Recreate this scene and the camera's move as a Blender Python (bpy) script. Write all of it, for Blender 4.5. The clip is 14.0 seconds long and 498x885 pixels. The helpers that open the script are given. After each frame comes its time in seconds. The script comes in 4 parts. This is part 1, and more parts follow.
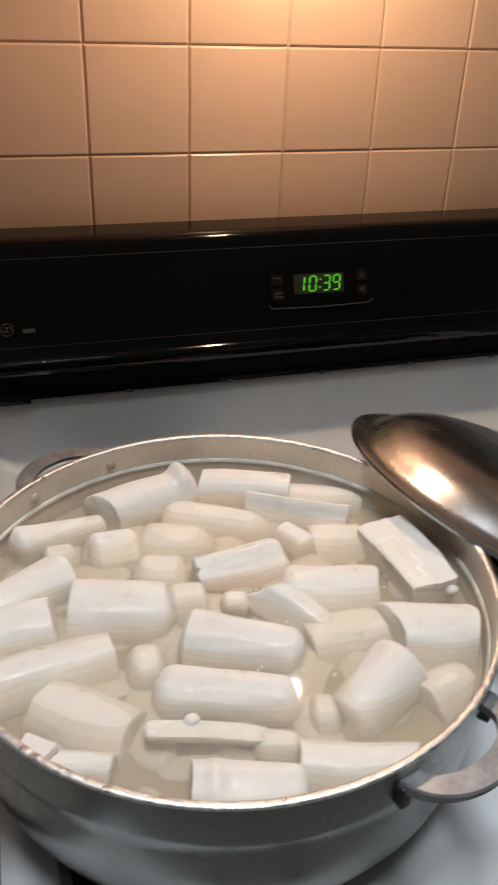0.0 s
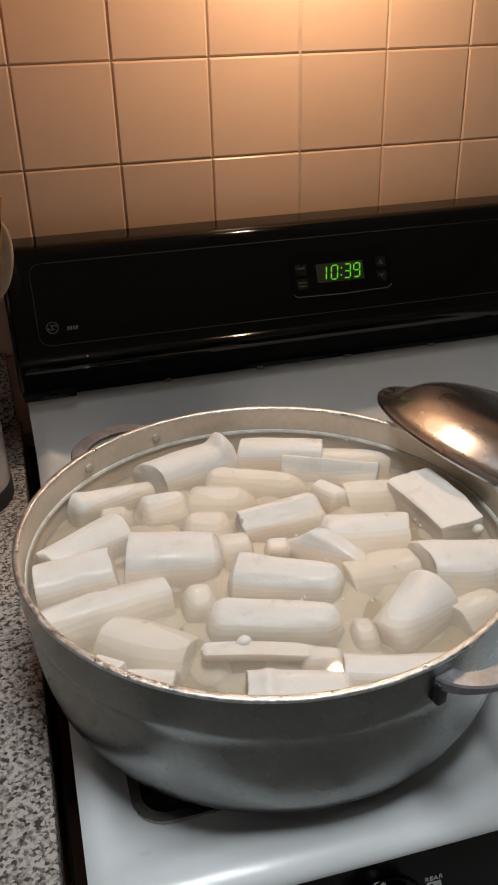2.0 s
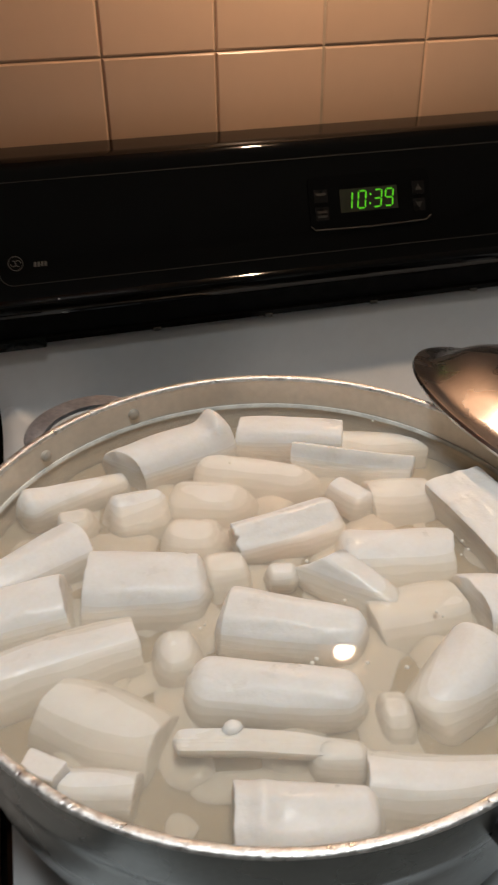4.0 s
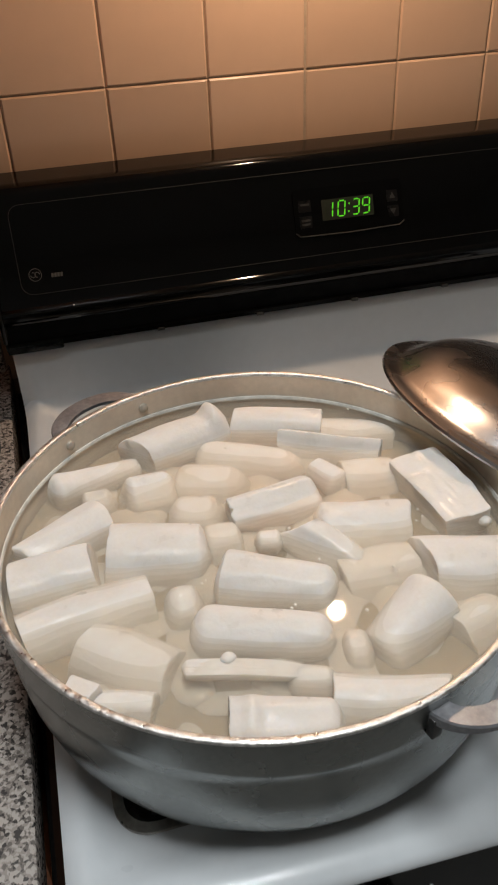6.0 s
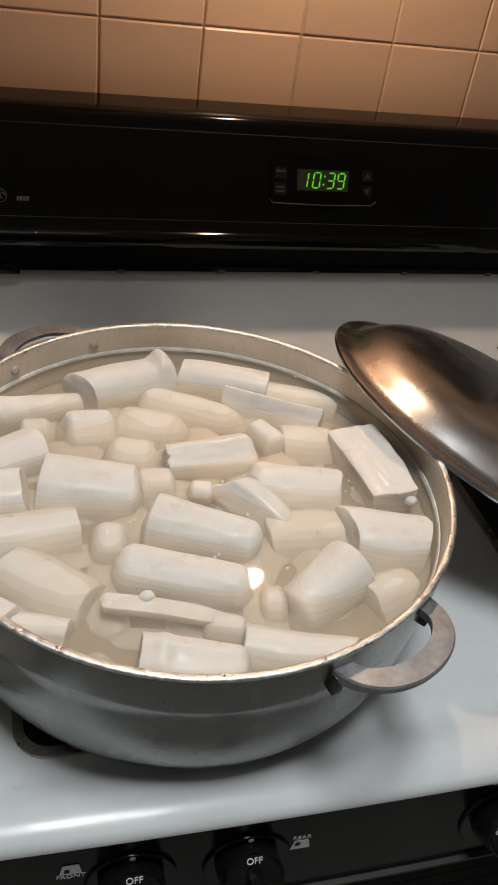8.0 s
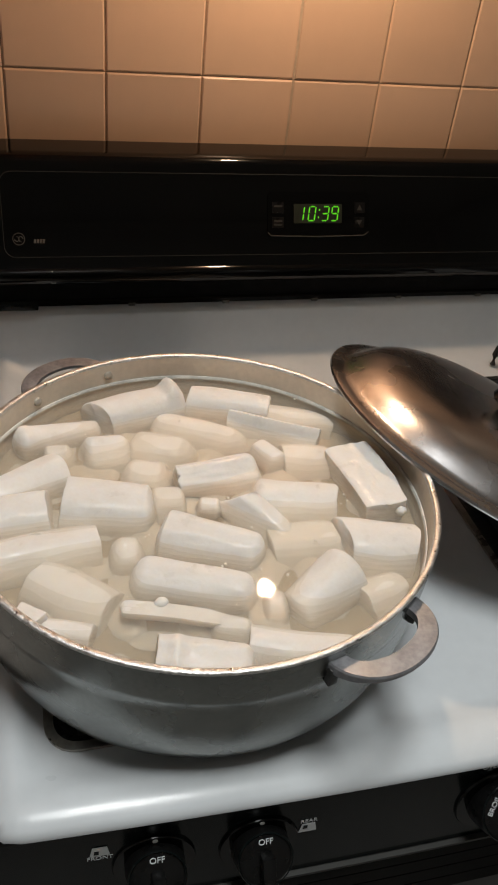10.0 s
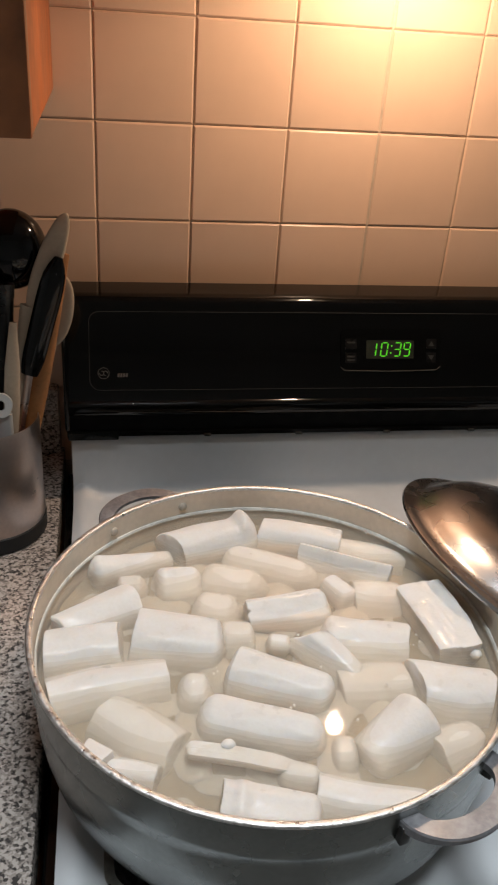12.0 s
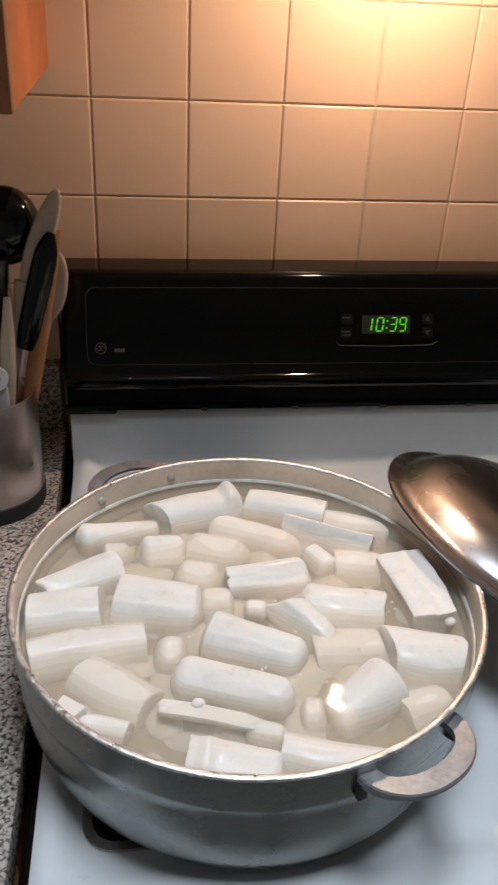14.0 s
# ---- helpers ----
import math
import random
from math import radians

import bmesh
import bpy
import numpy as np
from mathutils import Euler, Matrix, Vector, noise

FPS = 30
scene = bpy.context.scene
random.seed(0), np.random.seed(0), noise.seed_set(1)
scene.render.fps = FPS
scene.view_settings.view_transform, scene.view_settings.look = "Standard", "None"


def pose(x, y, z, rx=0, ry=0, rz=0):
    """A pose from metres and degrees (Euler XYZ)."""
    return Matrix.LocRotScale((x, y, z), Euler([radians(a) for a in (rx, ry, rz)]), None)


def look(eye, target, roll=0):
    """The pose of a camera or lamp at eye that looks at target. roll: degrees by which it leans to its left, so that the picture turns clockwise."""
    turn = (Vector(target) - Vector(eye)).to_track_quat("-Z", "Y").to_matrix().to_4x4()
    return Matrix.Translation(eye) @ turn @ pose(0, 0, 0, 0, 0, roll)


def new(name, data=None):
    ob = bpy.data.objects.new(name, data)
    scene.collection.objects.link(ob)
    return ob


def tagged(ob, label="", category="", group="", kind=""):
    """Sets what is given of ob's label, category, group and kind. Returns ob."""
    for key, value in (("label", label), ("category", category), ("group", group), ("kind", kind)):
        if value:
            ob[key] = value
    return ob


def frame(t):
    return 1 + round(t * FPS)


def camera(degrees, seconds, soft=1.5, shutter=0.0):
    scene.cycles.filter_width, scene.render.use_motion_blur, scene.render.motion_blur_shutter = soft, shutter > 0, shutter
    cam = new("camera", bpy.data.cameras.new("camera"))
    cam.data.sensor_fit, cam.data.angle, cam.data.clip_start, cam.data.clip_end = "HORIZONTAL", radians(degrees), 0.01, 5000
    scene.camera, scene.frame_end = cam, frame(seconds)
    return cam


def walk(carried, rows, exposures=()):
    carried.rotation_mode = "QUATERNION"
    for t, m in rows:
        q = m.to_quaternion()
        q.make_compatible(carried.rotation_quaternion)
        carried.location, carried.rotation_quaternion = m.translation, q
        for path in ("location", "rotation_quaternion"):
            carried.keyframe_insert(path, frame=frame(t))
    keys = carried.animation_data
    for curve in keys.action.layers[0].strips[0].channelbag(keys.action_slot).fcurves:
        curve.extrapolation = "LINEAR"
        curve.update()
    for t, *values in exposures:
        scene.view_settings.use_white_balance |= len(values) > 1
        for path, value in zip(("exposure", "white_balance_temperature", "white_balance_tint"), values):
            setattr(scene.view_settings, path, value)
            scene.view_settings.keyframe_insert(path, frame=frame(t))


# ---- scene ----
cam = camera(34.08, 14.0, soft=1.9, shutter=0.4)
PATH = [
    (0, (0.0093, -0.9188, 1.3893), (0.2728, -0.0935, 0.8898), 2.37),
    (0.5, (-0.0119, -0.9265, 1.3682), (0.2053, -0.0848, 0.8739), -0.05),
    (1, (-0.0085, -0.9537, 1.3621), (0.2192, -0.1117, 0.8730), -1.67),
    (1.5, (0.0007, -0.9820, 1.3682), (0.2387, -0.1394, 0.8852), -1.95),
    (2, (-0.0152, -0.9849, 1.3717), (0.2174, -0.1348, 0.8992), -1.57),
    (2.5, (-0.0087, -0.9401, 1.3650), (0.2130, -0.0838, 0.8984), -1.03),
    (3, (0.0073, -0.8946, 1.3609), (0.2273, -0.0421, 0.8867), -0.57),
    (3.5, (0.0053, -0.8669, 1.3499), (0.2143, -0.0472, 0.8167), 0.08),
    (4, (0.0327, -0.8365, 1.3398), (0.2379, -0.0338, 0.7798), -0.78),
    (4.2, (0.0463, -0.8285, 1.3402), (0.2486, -0.0362, 0.7645), -1.20),
    (6.3, (0.0228, -0.9335, 1.4061), (0.2157, -0.1449, 0.8223), -2.30),
    (6.5, (0.0245, -0.9402, 1.4054), (0.2185, -0.1528, 0.8202), -1.51),
    (7, (0.0008, -0.9395, 1.4037), (0.2354, -0.1642, 0.8174), 6.19),
    (7.5, (0.0121, -0.9343, 1.3969), (0.2796, -0.1805, 0.7967), 9.15),
    (8, (0.0155, -0.9277, 1.3975), (0.2820, -0.1794, 0.7900), 9.43),
    (8.2, (0.0207, -0.9259, 1.3946), (0.2815, -0.1772, 0.7852), 8.55),
    (10.3, (0.0046, -0.9843, 1.4406), (0.2539, -0.2117, 0.8567), 6.66),
    (10.5, (-0.0001, -0.9895, 1.4428), (0.2505, -0.2019, 0.8799), 6.66),
    (11, (0.0080, -0.9867, 1.4611), (0.2517, -0.1708, 0.9368), 6.00),
    (11.5, (0.0069, -0.9736, 1.4567), (0.2200, -0.1243, 0.9736), 5.41),
    (12, (0.0090, -0.9722, 1.4545), (0.1782, -0.1122, 0.9731), 4.22),
    (12.5, (0.0231, -0.9819, 1.4547), (0.1703, -0.1200, 0.9694), 1.86),
    (13, (0.0584, -0.9935, 1.4465), (0.2313, -0.1338, 0.9658), 1.14),
    (13.5, (0.0618, -0.9931, 1.4492), (0.2296, -0.1365, 0.9612), 1.99),
    (14, (0.0475, -0.9935, 1.4540), (0.1798, -0.1388, 0.9520), 3.19),
]
walk(cam, [(t, look(eye, target, roll)) for t, eye, target, roll in PATH],
     exposures=[(0, -0.32, 6650, 10), (0.7, -0.44, 6800, 10), (1.5, -0.45, 6800, 10), (3, -0.52, 6900, 10), (6.5, -0.46, 6800, 10), (8.2, -0.46, 7000, 10), (10.5, -0.45, 7050, 10), (11.5, -0.45, 6900, 10), (12.5, -0.29, 6350, 10), (14, -0.27, 6250, 10)])

# ---------------------------------------------------------------- light
world = bpy.data.worlds.new("world")
scene.world = world
world.use_nodes = True
world.node_tree.nodes["Background"].inputs[0].default_value = (0.75, 0.85, 1.0, 1)
world.node_tree.nodes["Background"].inputs[1].default_value = 0.02


def area_lamp(name, m, w, h, watts, colour):
    data = bpy.data.lights.new(name, "AREA")
    data.shape, data.size, data.size_y, data.energy, data.color = "RECTANGLE", w, h, watts, colour
    ob = new(name, data)
    ob.matrix_world = m
    return ob


# warm lamp under the range hood, and the cool ceiling light of the kitchen
bulb = bpy.data.lights.new("hood_lamp", "SPOT")
bulb.energy, bulb.color, bulb.shadow_soft_size = 6.5, (1.0, 0.71, 0.49), 0.012
bulb.spot_size, bulb.spot_blend = radians(179), 0.36
new("hood_lamp", bulb).location = (0.333, -0.152, 1.520)
area_lamp("ceiling_lamp", pose(0.13, -0.81, 2.43), 0.32, 0.48, 22.5, (0.87, 0.94, 1.0))


# ---------------------------------------------------------------- materials
def material(name, base, rough=0.5, metal=0.0, var=0.08, scale=20.0, fine=250.0, bump=0.05, spec=0.5, coat=0.0, detail=4.0, dark=None, rvar=0.1):
    """A surface with two scales of variation in colour and gloss, and a fine relief."""
    m = bpy.data.materials.new(name)
    m.use_nodes = True
    nt = m.node_tree
    N, L = nt.nodes, nt.links
    b = N["Principled BSDF"]
    b.inputs["Metallic"].default_value = metal
    b.inputs["Specular IOR Level"].default_value = spec
    b.inputs["Coat Weight"].default_value = coat
    b.inputs["Coat Roughness"].default_value = 0.05
    co = N.new("ShaderNodeTexCoord")
    n1, n2 = N.new("ShaderNodeTexNoise"), N.new("ShaderNodeTexNoise")
    for n, s in ((n1, scale), (n2, fine)):
        n.inputs["Scale"].default_value = s
        n.inputs["Detail"].default_value = detail
        L.new(co.outputs["Object"], n.inputs["Vector"])
    ramp = N.new("ShaderNodeValToRGB")
    d = dark or tuple(c * (1 - 2.2 * var) for c in base)
    ramp.color_ramp.elements[0].position, ramp.color_ramp.elements[1].position = 0.3, 0.7
    ramp.color_ramp.elements[0].color = (*d, 1)
    ramp.color_ramp.elements[1].color = (*(min(1, c * (1 + var)) for c in base), 1)
    mixf = N.new("ShaderNodeMath")
    mixf.operation = "MULTIPLY_ADD"
    mixf.inputs[1].default_value = 0.35
    L.new(n2.outputs[0], mixf.inputs[0])
    half = N.new("ShaderNodeMath")
    half.operation = "MULTIPLY"
    half.inputs[1].default_value = 0.65
    L.new(n1.outputs[0], half.inputs[0])
    L.new(half.outputs[0], mixf.inputs[2])
    L.new(mixf.outputs[0], ramp.inputs[0])
    L.new(ramp.outputs[0], b.inputs["Base Color"])
    rr = N.new("ShaderNodeMapRange")
    rr.inputs["From Min"].default_value, rr.inputs["From Max"].default_value = 0.3, 0.7
    rr.inputs["To Min"].default_value, rr.inputs["To Max"].default_value = max(0.01, rough - rvar * rough * 2), min(1, rough + rvar * rough * 2)
    L.new(n1.outputs[0], rr.inputs[0])
    L.new(rr.outputs[0], b.inputs["Roughness"])
    if bump:
        bp = N.new("ShaderNodeBump")
        bp.inputs["Strength"].default_value = bump
        bp.inputs["Distance"].default_value = 0.002
        L.new(mixf.outputs[0], bp.inputs["Height"])
        L.new(bp.outputs[0], b.inputs["Normal"])
    return m


def shader(m):
    return m.node_tree.nodes["Principled BSDF"]


M_TILE = material("glazed_tile", (0.70, 0.485, 0.345), 0.30, var=0.025, scale=7, fine=45, bump=0.0, spec=0.55, rvar=0.015)
# each tile has its own tone
_nt = M_TILE.node_tree
_info, _hsv = _nt.nodes.new("ShaderNodeObjectInfo"), _nt.nodes.new("ShaderNodeHueSaturation")
_mr = _nt.nodes.new("ShaderNodeMapRange")
_mr.inputs["To Min"].default_value, _mr.inputs["To Max"].default_value = 0.93, 1.05
_nt.links.new(_info.outputs["Random"], _mr.inputs[0])
_nt.links.new(_mr.outputs[0], _hsv.inputs["Value"])
_ramp = [n for n in _nt.nodes if n.type == "VALTORGB"][0]
_nt.links.new(_ramp.outputs[0], _hsv.inputs["Color"])
_nt.links.new(_hsv.outputs[0], shader(M_TILE).inputs["Base Color"])
M_GROUT = material("grout", (0.46, 0.33, 0.23), 0.9, var=0.2, scale=40, fine=500, bump=0.3)
M_BLACK = material("black_enamel", (0.002, 0.002, 0.002), 0.08, var=0.15, scale=14, bump=0.01, spec=0.3)
M_PANEL = material("black_glass_panel", (0.002, 0.002, 0.002), 0.10, var=0.1, scale=14, bump=0.0, spec=0.25)
M_FRONT = material("charcoal_panel", (0.005, 0.007, 0.007), 0.16, var=0.12, scale=12, bump=0.02, spec=0.2)
M_KNOB = material("black_plastic", (0.006, 0.006, 0.006), 0.3, var=0.2, scale=60, bump=0.03, spec=0.3)
M_WHITE = material("white_enamel", (0.70, 0.735, 0.76), 0.33, var=0.03, scale=7, fine=90, bump=0.015, coat=0.15)
M_PRINT = material("grey_print", (0.75, 0.78, 0.80), 0.6, var=0.1)
M_LINE = material("dim_print", (0.045, 0.045, 0.042), 0.5, var=0.1)
M_BADGE = material("grey_badge", (0.13, 0.13, 0.125), 0.5, var=0.1)
M_DOT = material("white_print", (0.6, 0.6, 0.57), 0.5, var=0.1)
M_IRON = material("cast_iron", (0.012, 0.012, 0.012), 0.55, var=0.3, scale=50, fine=400, bump=0.25)
M_PAN = material("dark_drip_pan", (0.02, 0.02, 0.02), 0.25, var=0.3, scale=30, bump=0.05)
M_CHROME = material("worn_chrome", (0.45, 0.42, 0.38), 0.3, metal=1.0, var=0.2, scale=30, bump=0.05)
M_CAST = material("brushed_aluminium", (0.245, 0.255, 0.245), 0.27, metal=1.0, var=0.10, scale=16, fine=260, bump=0.06, rvar=0.15)
M_INNER = material("pale_aluminium", (0.70, 0.63, 0.54), 0.5, metal=0.5, var=0.08, scale=20, fine=200, bump=0.08)
M_RIM = material("worn_bright_rim", (0.80, 0.79, 0.77), 0.42, metal=1.0, var=0.14, scale=260, fine=900, bump=0.55, rvar=0.2)
M_RIVET = material("rivet_aluminium", (0.50, 0.46, 0.40), 0.55, metal=0.5, var=0.1, scale=60, bump=0.05)
M_LID = material("polished_aluminium", (0.55, 0.53, 0.53), 0.26, metal=1.0, coat=0.1, var=0.06, scale=14, fine=200, bump=0.015, rvar=0.12)
M_HANDLE = material("cast_aluminium", (0.38, 0.38, 0.40), 0.45, metal=0.7, var=0.15, scale=60, fine=300, bump=0.15, dark=(0.18, 0.19, 0.205))
M_FOOT = material("darkened_aluminium", (0.07, 0.068, 0.066), 0.5, metal=0.5, var=0.2, scale=60, bump=0.2)
M_SLOT_SHADE = material("slot_shade_black", (0.003, 0.003, 0.003), 0.75, var=0.2, scale=60, bump=0.1, spec=0.15)
M_STEEL = material("brushed_steel", (0.62, 0.53, 0.49), 0.32, metal=1.0, var=0.08, scale=20, bump=0.03)
M_RUBBER = material("black_rubber", (0.012, 0.012, 0.012), 0.6, var=0.2, scale=60, bump=0.1)
M_OAK = material("red_brown_wood", (0.52, 0.15, 0.04), 0.45, var=0.22, scale=7, fine=45, bump=0.12)
M_OAK_DARK = material("dark_wood_frame", (0.36, 0.13, 0.045), 0.45, var=0.25, scale=7, fine=50, bump=0.12)
M_SPATULA = material("orange_wood", (0.45, 0.20, 0.07), 0.5, var=0.15, scale=20, bump=0.08)
M_BEIGE = material("pale_wood", (0.52, 0.42, 0.31), 0.5, var=0.08, scale=20, bump=0.05)
M_GREYPL = material("pale_grey_plastic", (0.55, 0.55, 0.53), 0.4, var=0.05, scale=30, bump=0.02)
M_HOOD = material("white_hood_enamel", (0.70, 0.68, 0.65), 0.4, var=0.04, scale=8, bump=0.02)
M_PLASTER = material("painted_plaster", (0.72, 0.72, 0.70), 0.8, var=0.05, scale=4, fine=80, bump=0.1)
M_FLOOR = material("pale_floor", (0.48, 0.47, 0.45), 0.5, var=0.2, scale=5, fine=60, bump=0.1)
M_CEIL = material("ceiling_paint", (0.72, 0.71, 0.69), 0.85, var=0.03, scale=4, bump=0.05)

M_YUCA = material("peeled_cassava", (0.72, 0.69, 0.655), 0.52, var=0.03, scale=60, fine=380, bump=0.32, dark=(0.68, 0.635, 0.585), spec=0.32, rvar=0.3)
shader(M_YUCA).inputs["Subsurface Weight"].default_value = 0.65
shader(M_YUCA).inputs["Subsurface Radius"].default_value = (1.0, 0.85, 0.68)
shader(M_YUCA).inputs["Subsurface Scale"].default_value = 0.006
shader(M_YUCA).inputs["Coat Weight"].default_value = 0.05
shader(M_YUCA).inputs["Coat Roughness"].default_value = 0.13

# stone with black, grey and rosy grains
M_GRANITE = material("speckled_granite", (0.4, 0.37, 0.34), 0.22, var=0.1, scale=60, bump=0.0)
_nt = M_GRANITE.node_tree
_vor = _nt.nodes.new("ShaderNodeTexVoronoi")
_vor.inputs["Scale"].default_value = 400
_vor.inputs["Randomness"].default_value = 1.0
_vor2 = _nt.nodes.new("ShaderNodeTexNoise")
_vor2.inputs["Scale"].default_value = 190
_vor2.inputs["Detail"].default_value = 3
_co = [n for n in _nt.nodes if n.type == "TEX_COORD"][0]
_rm = _nt.nodes.new("ShaderNodeValToRGB")
_rm.color_ramp.interpolation = "CONSTANT"
_e = _rm.color_ramp.elements
_e[0].color, _e[0].position = (0.055, 0.05, 0.047, 1), 0
_e[1].color, _e[1].position = (0.16, 0.14, 0.125, 1), 0.36
_x = _e.new(0.45)
_x.color = (0.33, 0.29, 0.26, 1)
_x = _e.new(0.56)
_x.color = (0.47, 0.42, 0.38, 1)
_sep = _nt.nodes.new("ShaderNodeSeparateColor")
_mx = _nt.nodes.new("ShaderNodeMath")
_mx.operation = "MULTIPLY_ADD"
_mx.inputs[1].default_value = 0.35
_sc = _nt.nodes.new("ShaderNodeMath")
_sc.operation = "MULTIPLY"
_sc.inputs[1].default_value = 0.65
_nt.links.new(_co.outputs["Object"], _vor.inputs["Vector"])
_nt.links.new(_co.outputs["Object"], _vor2.inputs["Vector"])
_nt.links.new(_vor.outputs["Color"], _sep.inputs[0])
_nt.links.new(_vor2.outputs[0], _sc.inputs[0])
_nt.links.new(_sep.outputs[0], _mx.inputs[0])
_nt.links.new(_sc.outputs[0], _mx.inputs[2])
_nt.links.new(_mx.outputs[0], _rm.inputs[0])
_nt.links.new(_rm.outputs[0], shader(M_GRANITE).inputs["Base Color"])


def milky(name, colour, cover, blur, gloss):
    """Cloudy starch water: part of the light is scattered back, part goes through, blurred by the haze."""
    m = bpy.data.materials.new(name)
    m.use_nodes = True
    nt = m.node_tree
    N, L = nt.nodes, nt.links
    b = N["Principled BSDF"]
    out = N["Material Output"]
    N.remove(b)
    back, on, b = N.new("ShaderNodeBsdfDiffuse"), N.new("ShaderNodeBsdfTranslucent"), N.new("ShaderNodeMixShader")
    back.inputs[0].default_value = (*colour, 1)
    on.inputs[0].default_value = (*colour, 1)
    b.inputs[0].default_value = 0.45
    L.new(back.outputs[0], b.inputs[1])
    L.new(on.outputs[0], b.inputs[2])
    tr, rf, through_mix, mix = N.new("ShaderNodeBsdfTransparent"), N.new("ShaderNodeBsdfRefraction"), N.new("ShaderNodeMixShader"), N.new("ShaderNodeMixShader")
    tr.inputs[0].default_value = (0.99, 0.975, 0.95, 1)
    rf.inputs["Color"].default_value = (0.99, 0.975, 0.95, 1)
    rf.inputs["Roughness"].default_value = 0.16
    rf.inputs["IOR"].default_value = 1.12
    through_mix.inputs[0].default_value = blur
    L.new(tr.outputs[0], through_mix.inputs[1])
    L.new(rf.outputs[0], through_mix.inputs[2])
    no, co, mr = N.new("ShaderNodeTexNoise"), N.new("ShaderNodeTexCoord"), N.new("ShaderNodeMapRange")
    no.inputs["Scale"].default_value = 14
    no.inputs["Detail"].default_value = 3
    L.new(co.outputs["Object"], no.inputs["Vector"])
    L.new(no.outputs[0], mr.inputs[0])
    mr.inputs["From Min"].default_value, mr.inputs["From Max"].default_value = 0.3, 0.7
    mr.inputs["To Min"].default_value, mr.inputs["To Max"].default_value = cover * 0.75, cover * 1.25
    L.new(mr.outputs[0], mix.inputs[0])
    L.new(through_mix.outputs[0], mix.inputs[1])
    L.new(b.outputs[0], mix.inputs[2])
    last = mix
    if gloss:
        gl, fr, m2 = N.new("ShaderNodeBsdfGlossy"), N.new("ShaderNodeFresnel"), N.new("ShaderNodeMixShader")
        gl.inputs["Roughness"].default_value = 0.02
        fr.inputs["IOR"].default_value = 1.33
        rip, bp = N.new("ShaderNodeTexNoise"), N.new("ShaderNodeBump")
        rip.inputs["Scale"].default_value = 35
        bp.inputs["Strength"].default_value = 0.16
        bp.inputs["Distance"].default_value = 0.001
        L.new(co.outputs["Object"], rip.inputs["Vector"])
        L.new(rip.outputs[0], bp.inputs["Height"])
        L.new(bp.outputs[0], gl.inputs["Normal"])
        L.new(fr.outputs[0], m2.inputs[0])
        L.new(mix.outputs[0], m2.inputs[1])
        L.new(gl.outputs[0], m2.inputs[2])
        last = m2
    L.new(last.outputs[0], out.inputs[0])
    return m


M_WATER = milky("cloudy_water", (0.97, 0.93, 0.88), 0.075, 0.08, True)
M_MURK = milky("starchy_water", (0.97, 0.925, 0.865), 0.095, 0.0, False)


M_BUBBLE = material("bubble_film", (0.75, 0.70, 0.62), 0.06, var=0.05, scale=200, bump=0.0, spec=0.8, coat=0.6)


def glow(name, colour, power):
    m = bpy.data.materials.new(name)
    m.use_nodes = True
    b = m.node_tree.nodes["Principled BSDF"]
    b.inputs["Base Color"].default_value = (0.02, 0.05, 0.02, 1)
    b.inputs["Emission Color"].default_value = (*colour, 1)
    b.inputs["Emission Strength"].default_value = power
    return m


M_LED = glow("green_segments", (0.13, 1.0, 0.02), 0.8)
M_WINDOW = material("display_glass", (0.030, 0.034, 0.026), 0.2, var=0.15, scale=40, bump=0.0)


# ---------------------------------------------------------------- mesh helpers
def part(name, bm, mat, parent=None, label="", smooth=True, angle=40):
    """Links a bmesh as one mesh object, under a thing or a part when parent is given."""
    bmesh.ops.recalc_face_normals(bm, faces=bm.faces)
    me = bpy.data.meshes.new(name)
    bm.to_mesh(me)
    bm.free()
    me.materials.append(mat)
    if smooth:
        me.shade_smooth()
        me.set_sharp_from_angle(angle=radians(angle))
    ob = new(name, me)
    if parent is not None:
        ob.parent = parent
    if label:
        ob["label"] = label
    return ob


def thing(name, label, category, group="", kind="", at=(0, 0, 0)):
    ob = new(name)
    ob.empty_display_size = 0.02
    ob.location = at
    return tagged(ob, label, category, group, kind)


def box(x0, x1, y0, y1, z0, z1, bevel=0.0, seg=2, bm=None):
    bm = bm or bmesh.new()
    c = [bm.verts.new((x, y, z)) for x in (x0, x1) for y in (y0, y1) for z in (z0, z1)]
    fs = [bm.faces.new([c[i] for i in q]) for q in ((0, 1, 3, 2), (4, 6, 7, 5), (0, 4, 5, 1), (2, 3, 7, 6), (0, 2, 6, 4), (1, 5, 7, 3))]
    if bevel:
        es = list({e for f in fs for e in f.edges})
        bmesh.ops.bevel(bm, geom=es, offset=bevel, segments=seg, affect="EDGES", profile=0.6)
    return bm


